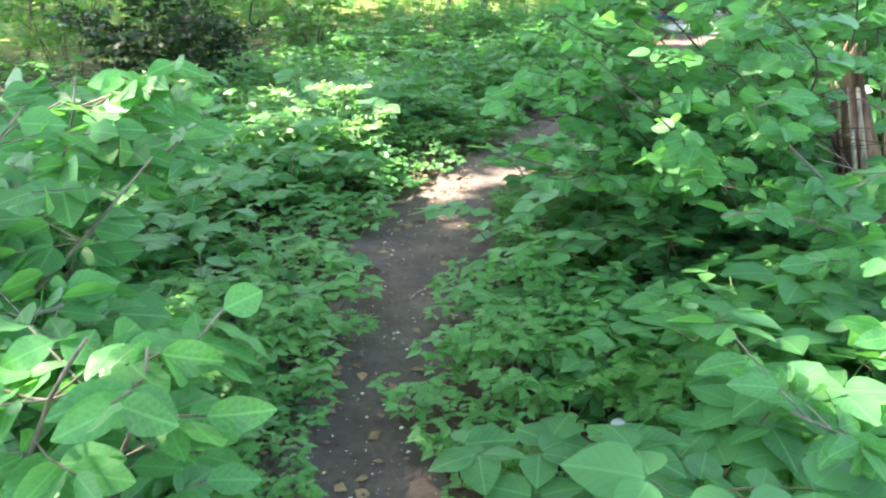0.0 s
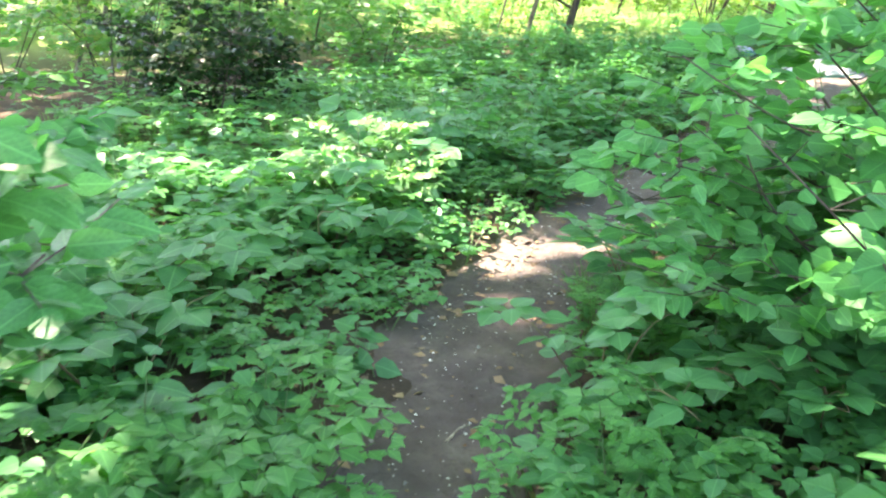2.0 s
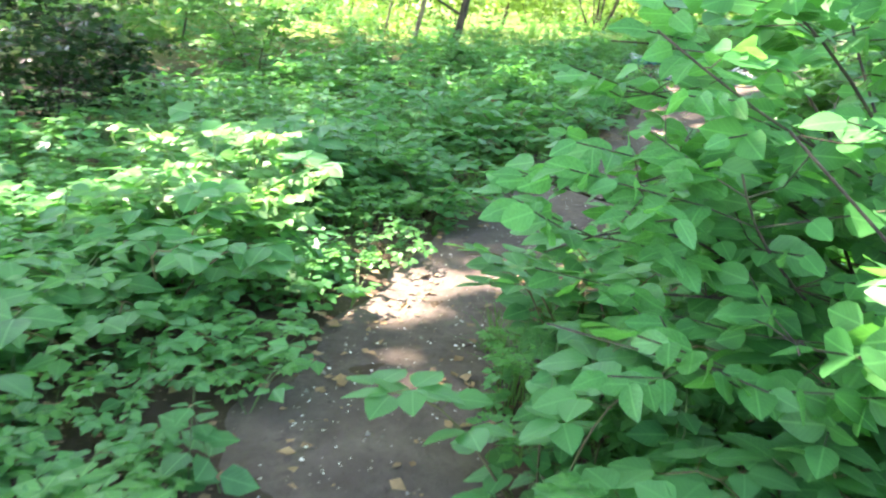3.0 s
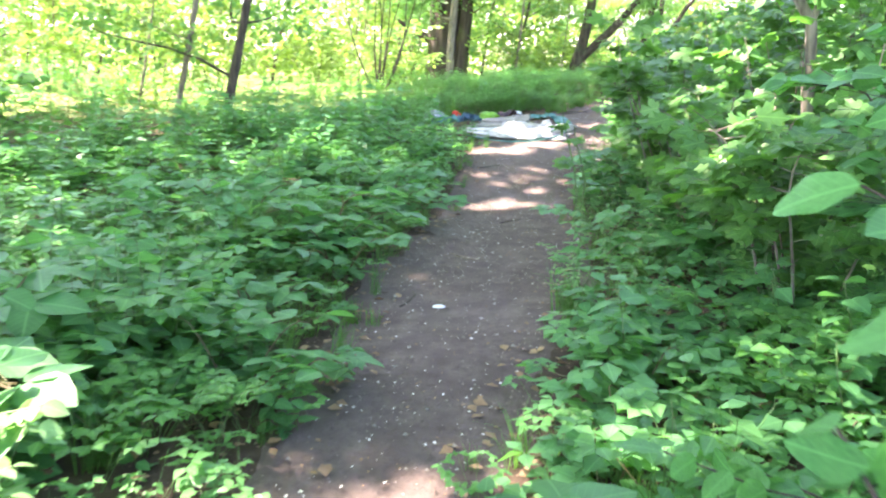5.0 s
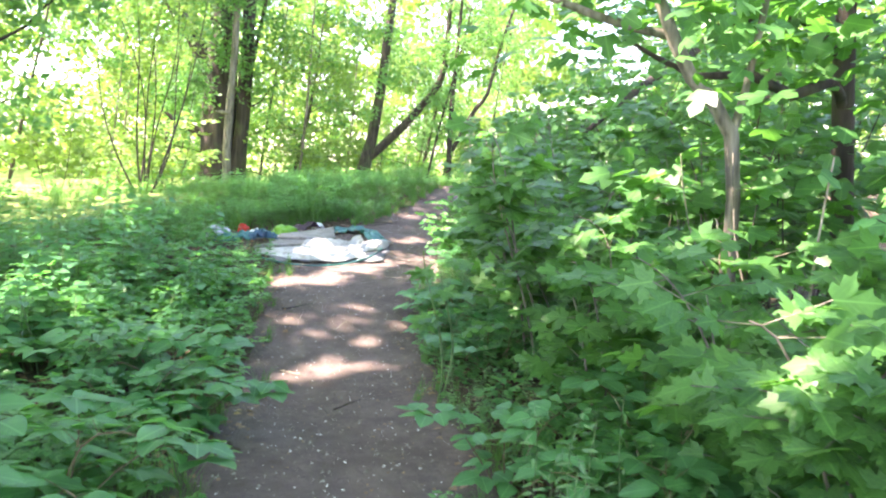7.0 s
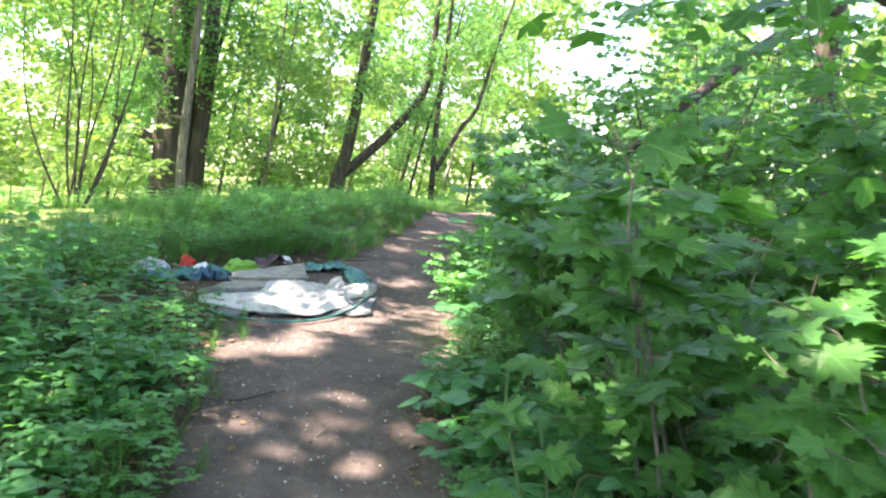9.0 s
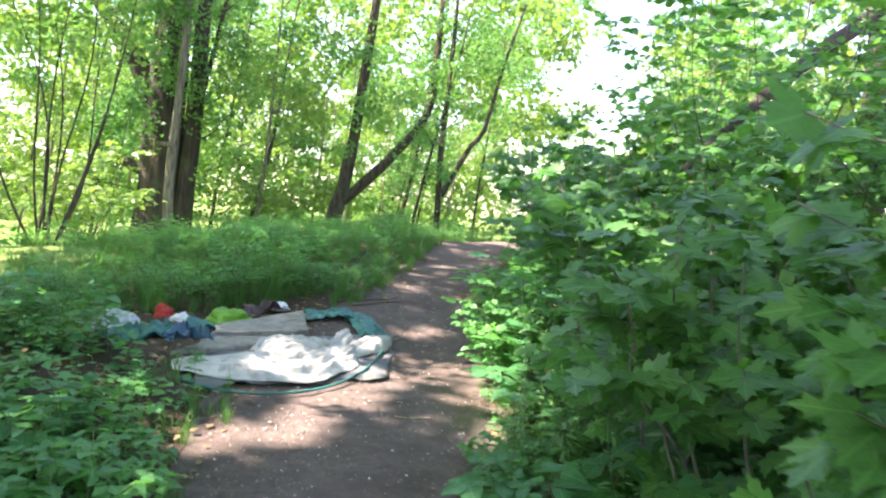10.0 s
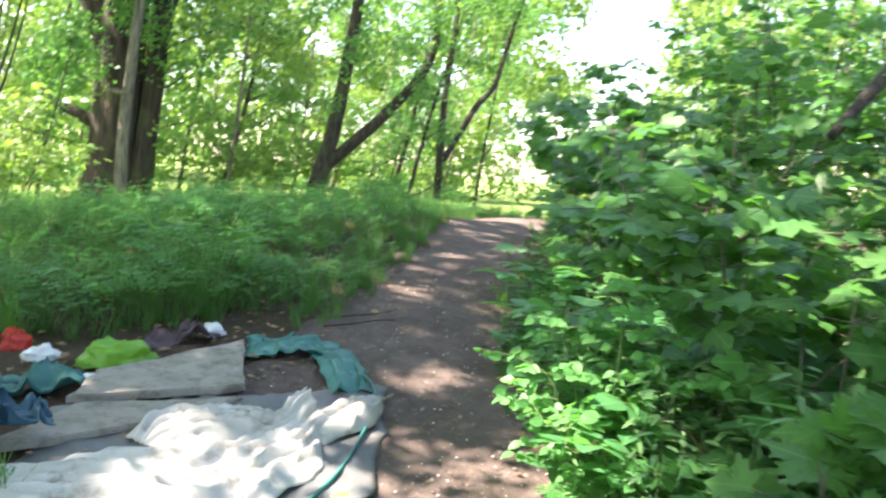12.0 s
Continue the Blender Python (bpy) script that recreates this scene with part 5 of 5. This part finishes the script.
def sticks():
    for x, y, a, L in ((1.2, 9.35, 0.2, 0.3), (2.25, 8.35, 2.8, 0.2), (2.6, 10.4, 0.4, 0.25), (0.05, 2.9, 0.5, 0.22), (0.75, 2.8, 0.3, 0.5), (6.0, 16.2, 0.1, 0.6), (5.9, 16.05, -0.1, 0.5), (-0.15, 3.6, 1.0, 0.14), (3.4, 12.0, 0.6, 0.2), (1.1, 8.2, 0.9, 0.24), (1.9, 9.1, 2.4, 0.18), (3.2, 12.6, 0.1, 0.3), (4.9, 13.4, 2.7, 0.22), (2.75, 11.2, 2.2, 0.16)):
        e = (x + L * math.cos(a), y + L * math.sin(a))
        stick((x, y, float(gz(x, y)) + 0.025), (*e, float(gz(*e)) + 0.03), 0.006, BARK_DARK if L > 0.22 else BARK_PALE, "dry fallen twig lying on the path")
    for foot, tip in (((4.3, 8.95), (4.05, 8.9, 1.25)), ((4.75, 8.8), (4.85, 8.75, 1.6)), ((3.95, 8.6), (3.8, 8.7, 0.7))):
        stick((*foot, float(gz(*foot)) - 0.04), tip, 0.011, BARK_PALE, "pale dead stick standing in the thicket")


sticks()


def litter_mass(name, label, mat, n, box, size, on_path, shape=PLAIN):
    x, y = rng.uniform(box[0], box[2], n), rng.uniform(box[1], box[3], n)
    gap, _ = trail_gap(x, y)
    ok = (gap < 0.05) if on_path else (gap > -0.12)
    x, y, gap = x[ok], y[ok], gap[ok]
    z = gz(x, y) + np.where(gap < 0.08, 0.026, 0.03 * np.clip(gap / 0.5, -1.6, 1) + 0.03)
    P = np.stack([x, y, z], 1)
    D = rng.normal(size=P.shape) * (1, 1, 0.12)
    N = UP + rng.normal(0, 0.25, P.shape)
    lv = spread(shape, P, D, N, rng.uniform(0.5, 1.4, len(P)) * size)
    put(name, mesh_of(name, *lv[:2], mat), None, label, "litter", "", "stuff")


litter_mass("leaf_litter", "dry brown leaf litter on the wood floor", DRY_LEAF, 16000, (-4, 0, 9, 18), 0.05, False)
litter_mass("leaf_litter", "dry brown leaf scraps on the trodden path", DRY_LEAF, 7500, (-1, 0, 9, 18), 0.016, True)
litter_mass("dirt_crumbs", "small crumbs of dry earth on the trodden path", DIRT, 22000, (-1, 0, 9, 18), 0.016, True, CRUMB)
litter_mass("pebbles", "small grey pebbles pressed into the path", BOARD, 3500, (-1, 0, 9, 18), 0.018, True, CRUMB)
litter_mass("fallen_petals", "tiny pale petals and crumbs strewn over the path", PETAL, 11000, (-1, 0, 8, 17), 0.015, True)


# ---------------------------------------------------------------- camp rubbish
def crumpled(corners, lift, folds, nx=26, ny=20, ragged=0.04, seed=0.0, rest=0.012):
    """A cloth laid over the ground between four corners, wrinkled along its folds."""
    a, b, c, d = (np.array(p, float) for p in corners)
    V = []
    for i in range(nx):
        u = i / (nx - 1)
        for j in range(ny):
            v = j / (ny - 1)
            p = (a * (1 - u) + b * u) * (1 - v) + (d * (1 - u) + c * u) * v
            rim = 1 - (2 * abs(u - 0.5)) ** 4 * 0.6
            crease = 1 - min(1.0, 2.6 * abs(noise.noise((p[0] * folds + p[1] * 0.9 + seed, p[1] * folds - p[0] * 0.7, seed))))
            small = 1 - min(1.0, 2.6 * abs(noise.noise((p[0] * folds * 2.1 + seed, p[1] * folds * 2.6, 3 + seed))))
            w = 1.0 * crease ** 3 + 0.22 * small ** 2 + 0.35 * noise.noise((p[0] * 2 + seed, p[1] * 2, 5.0))
            e = ragged * noise.noise((u * 5 + seed, v * 5, 7.0))
            x, y = p[0] + e * (1 if u > 0.5 else -1), p[1] + ragged * noise.noise((u * 6, v * 6 + seed, 2.0))
            top = p[2] if len(p) > 2 else 0.0
            V.append((x, y, float(gz(x, y)) + 0.02 + rest + max(0.0, lift * (0.25 + w) * rim) + top))
    i = (np.arange(nx - 1)[:, None] * ny + np.arange(ny - 1)).ravel()
    return np.array(V), np.stack([i, i + ny, i + ny + 1, i + 1], 1)


def cloth(name, corners, mat, label, category, lift=0.05, folds=3.0, seed=0.0, rest=0.012, parent=None, ragged=0.04, thick=0.004, res=(30, 24)):
    V, F = crumpled(corners, lift, folds, *res, ragged, seed, rest)
    ob = put(name, mesh_of(name, V, F, mat), parent)
    so = ob.modifiers.new("thickness", "SOLIDIFY")
    so.thickness, so.offset = thick, 1.0
    if parent is None:
        tagged(ob, label, category)
    elif label:
        tagged(ob, label)
    return ob


def ground_tube(rows, r, mat, name, parent):
    rows = smooth_line(np.array(rows, float), 0.05)
    pts = np.stack([rows[:, 0], rows[:, 1], gz(rows[:, 0], rows[:, 1]) + 0.035 + rows[:, 2]], 1)
    put(name, mesh_of(name, *tube(pts, r, 8, 0.06)[:2], mat), parent)


# collapsed tent: grey floor, teal rim and walls
tent = new("collapsed_tent")
cloth("groundsheet", [(3.75, 14.25), (5.1, 14.2), (5.75, 15.1), (4.2, 15.3)], GREY_CLOTH, "dirty grey groundsheet", "", 0.03, 3.5, 1.0, 0.0, tent, 0.08)
ground_tube([(3.7, 14.45, 0), (3.85, 14.2, 0), (4.15, 14.06, 0), (4.55, 14.08, 0.01), (4.95, 14.3, 0.02), (5.3, 14.62, 0.02), (5.6, 14.98, 0.03), (5.66, 15.2, 0.03)], 0.009, TEAL_CLOTH, "rim", tent)
cloth("side_wall", [(5.22, 15.68), (5.64, 15.47), (5.78, 15.66), (5.36, 15.95)], TEAL_CLOTH, "", "", 0.045, 5.0, 2.0, 0.01, tent)
cloth("side_wall", [(5.40, 15.06), (5.62, 15.02), (5.80, 15.55), (5.58, 15.62)], TEAL_CLOTH, "", "", 0.045, 5.0, 4.0, 0.014, tent)
cloth("side_wall", [(3.55, 15.25), (4.35, 15.45), (4.42, 15.72), (3.5, 15.6)], TEAL_CLOTH, "", "", 0.10, 5.0, 5.0, 0.01, tent)
ground_tube([(5.42, 14.78, 0.03), (5.55, 14.88, 0.03), (5.72, 15.0, 0.0)], 0.007, BARK_PALE, "pole", tent)
tagged(tent, "collapsed teal and grey tent lying beside the path", "tent")


def board(corners, thick, label, mat=BOARD, rest=0.035):
    bm = bmesh.new()
    low, up = [], []
    fine = []
    for k in range(4):
        a, b = np.array(corners[k]), np.array(corners[(k + 1) % 4])
        for u in np.linspace(0, 1, 8, endpoint=False):
            fine.append(a + (b - a) * u + rng.normal(0, 0.008, 2))
    for x, y in fine:
        z = float(gz(x, y)) + rest
        low.append(bm.verts.new((x, y, z)))
        up.append(bm.verts.new((x, y, z + thick)))
    n = len(fine)
    bm.faces.new(up)
    bm.faces.new(low[::-1])
    for i in range(n):
        bm.faces.new((low[i], low[(i + 1) % n], up[(i + 1) % n], up[i]))
    bmesh.ops.recalc_face_normals(bm, faces=bm.faces)
    bmesh.ops.bevel(bm, geom=[e for e in bm.edges if e.verts[0] in up and e.verts[1] in up], offset=0.006, segments=2, affect="EDGES")
    me = bpy.data.meshes.new("board")
    bm.to_mesh(me)
    bm.free()
    me.materials.append(mat)
    put("board", me, None, label, "board")


board([(4.26, 15.28), (5.0, 15.2), (5.28, 15.82), (4.46, 15.62)], 0.035, "weathered grey fibre board with crumbling edges", rest=0.05)
board([(3.8, 14.85), (4.62, 14.98), (4.95, 15.12), (4.28, 15.24), (3.86, 15.16)][:4], 0.025, "dirty beige board half under the sheet", rest=0.04)
def folded_strip(rows, lift, seed, rest, turns):
    """Cloth gathered along a line: x, y, half width, height; folds run lengthwise, pinch and wander."""
    rows = smooth_line(np.array(rows, float), 0.018)
    tan = np.gradient(rows[:, :2], axis=0)
    tan /= np.linalg.norm(tan, axis=1)[:, None]
    nor = np.stack([-tan[:, 1], tan[:, 0]], 1)
    u = np.cumsum(np.r_[0, np.linalg.norm(np.diff(rows[:, :2], axis=0), axis=1)])
    V, k = [], 44
    for i, r in enumerate(rows):
        for v in np.linspace(-1, 1, k):
            ragged = 1 + 0.22 * noise.noise((u[i] * 4.5 + seed, 3.0 * np.sign(v), 1.0)) + 0.1 * noise.noise((u[i] * 14 + seed, 5.0 * np.sign(v), 2.0))
            x, y = r[:2] + nor[i] * v * r[2] * ragged
            drift = 1.5 * noise.noise((u[i] * 2.3 + seed, v * 0.8, 4.0)) + 0.5 * noise.noise((u[i] * 6, v * 2 + seed, 6.0))
            fold = (1 - abs(math.sin(math.pi * (turns * v * 0.5 + drift)))) ** 1.6
            dent = 1 - min(1.0, 3.0 * abs(noise.noise((x * 8 + seed, y * 8, seed))))
            rim = (1 - abs(v) ** 5) * min(1.0, 8 * u[i] / u[-1] + 0.2)
            h = r[3] + lift * (0.3 + 1.15 * fold + 0.18 * dent ** 3 + 0.5 * noise.noise((x * 2.6 + seed, y * 2.6, 8.0)))
            V.append((x, y, float(gz(x, y)) + rest + max(0.0, h) * rim))
    i = (np.arange(len(rows) - 1)[:, None] * k + np.arange(k - 1)).ravel()
    return np.array(V), np.stack([i, i + k, i + k + 1, i + 1], 1)


sheet = new("white_sheet")
for rows, lift, seed, rest, turns in (
        ([(3.74, 14.62, 0.10, 0.0), (3.95, 14.55, 0.20, 0.0), (4.25, 14.50, 0.27, 0.01), (4.55, 14.47, 0.27, 0.01), (4.80, 14.52, 0.2, 0.02), (5.0, 14.66, 0.12, 0.03), (5.14, 14.76, 0.07, 0.04)], 0.034, 3.0, 0.05, 4.6),
        ([(4.40, 14.80, 0.07, 0.0), (4.56, 14.86, 0.15, 0.02), (4.78, 14.83, 0.14, 0.03), (4.98, 14.76, 0.09, 0.03), (5.08, 14.80, 0.06, 0.08), (5.16, 14.84, 0.04, 0.09)], 0.042, 11.0, 0.055, 3.4),
        ([(5.08, 14.70, 0.10, 0.04), (5.22, 14.74, 0.09, 0.03), (5.36, 14.78, 0.085, 0.05), (5.48, 14.83, 0.05, 0.03), (5.56, 14.88, 0.02, 0.01)], 0.034, 19.0, 0.05, 2.6)):
    V, F = folded_strip(rows, lift, seed, rest, turns)
    fold = put("sheet_fold", mesh_of("sheet_fold", V, F, WHITE_CLOTH), sheet)
    so = fold.modifiers.new("thickness", "SOLIDIFY")
    so.thickness, so.offset = 0.004, 1.0
tagged(sheet, "crumpled dirty white sheet spread over the boards and tent", "sheet")
cloth("blue_cloth", [(3.8, 14.78), (4.12, 14.86), (4.1, 15.02), (3.78, 14.96)], BLUE_CLOTH, "small crumpled blue cloth on the sheet", "cloth", 0.09, 7.0, 6.0, 0.1)
cloth("plum_cloth", [(4.78, 15.95), (5.25, 16.02), (5.2, 16.18), (4.8, 16.12)], PLUM_CLOTH, "dark plum cloth heaped behind the board", "cloth", 0.08, 6.0, 11.0)


def bag(name, x, y, w, d, h, mat, label, category, seed, spikes=0.0):
    """A crumpled bag: a dented mound that rests on the ground."""
    bm = bmesh.new()
    bmesh.ops.create_icosphere(bm, subdivisions=4, radius=1.0)
    for v in bm.verts:
        n = v.co.normalized()
        k = 1 + 0.35 * noise.noise(n * 1.9 + Vector((seed, 0, 0))) + 0.22 * abs(noise.noise(n * 4.5 + Vector((0, seed, 0)))) + spikes * max(0, noise.noise(n * 3 + Vector((seed, seed, 0))))
        v.co = Vector((n.x * w * k, n.y * d * k, max(n.z * h * k, -0.25 * h)))
    lo = min(v.co.z for v in bm.verts)
    z = float(gz(x, y)) + 0.03
    for v in bm.verts:
        v.co += Vector((x, y, z - lo))
    me = bpy.data.meshes.new(name)
    bm.to_mesh(me)
    bm.free()
    for p in me.polygons:
        p.use_smooth = True
    me.materials.append(mat)
    return put(name, me, None, label, category)


bag("plastic_bag", 4.62, 15.86, 0.17, 0.08, 0.085, LIME_PLASTIC, "crumpled lime green plastic bag", "bag", 2.0, 0.5)
bag("plastic_bag", 4.24, 16.32, 0.065, 0.05, 0.085, RED_PLASTIC, "crumpled bright red plastic bag", "bag", 5.0, 0.6)
bag("plastic_bag", 4.32, 16.12, 0.075, 0.05, 0.05, WHITE_PLASTIC, "small white plastic bag beside the red one", "bag", 8.0, 0.5)
bag("plastic_bag", 5.22, 16.14, 0.07, 0.05, 0.05, WHITE_PLASTIC, "small white plastic bag behind the board", "bag", 12.0, 0.4)
bag("plastic_bag", 3.72, 15.85, 0.17, 0.12, 0.12, CLEAR, "crumpled clear plastic bag among the plants", "bag", 15.0, 0.5)
bag("crumpled_paper", 4.42, 15.62, 0.05, 0.03, 0.03, WHITE_PLASTIC, "small ball of white paper by the teal cloth", "paper", 21.0)
bag("wrapper", 4.98, 14.24, 0.05, 0.025, 0.014, YELLOW_PLASTIC, "small yellow-green wrapper on the dirt", "wrapper", 25.0, 0.4)
bag("crumpled_paper", 1.29, 8.09, 0.032, 0.022, 0.008, WHITE_PLASTIC, "scrap of crumpled white paper on the path", "paper", 31.0, 0.4)


def cup():
    """White paper cup lying on its side, with a dark green printed pattern."""
    root = new("paper_cup")
    z = float(gz(0.62, 2.3)) + 0.08
    pts = np.array([(0.60, 2.37, z), (0.625, 2.30, z + 0.01), (0.64, 2.25, z + 0.02)])
    put("cup_body", mesh_of("cup_body", *tube(smooth_line(pts, 0.02), np.linspace(0.03, 0.045, len(smooth_line(pts, 0.02))), 20, 0.02)[:2], WHITE_PLASTIC), root)
    ax = Vector(pts[2] - pts[0]).normalized()
    rim = [(Vector(pts[2]) + (Vector((0, 0, 1)).cross(ax).normalized() * math.cos(a) + Vector((0, 0, 1)) * math.sin(a)) * 0.046)[:] for a in np.linspace(0, 6.2832, 21)]
    put("rim", mesh_of("rim", *tube(rim, 0.003, 5)[:2], WHITE_PLASTIC), root)
    for k in range(3):
        a = k * 2.1 + 0.5
        c = pts[2] + np.array(ax) * 0.012 + np.array([0.02 * math.cos(a), 0, 0.02 * math.sin(a)])
        lv = spread(OVATE_C, [c], [(math.cos(a), 0.1, math.sin(a))], [-Vector(ax) * -1], [0.03])
        put("print", mesh_of("print", *lv[:2], GREEN_INK), root)
    tagged(root, "white paper cup with dark green leaf print among the plants", "cup")


cup()
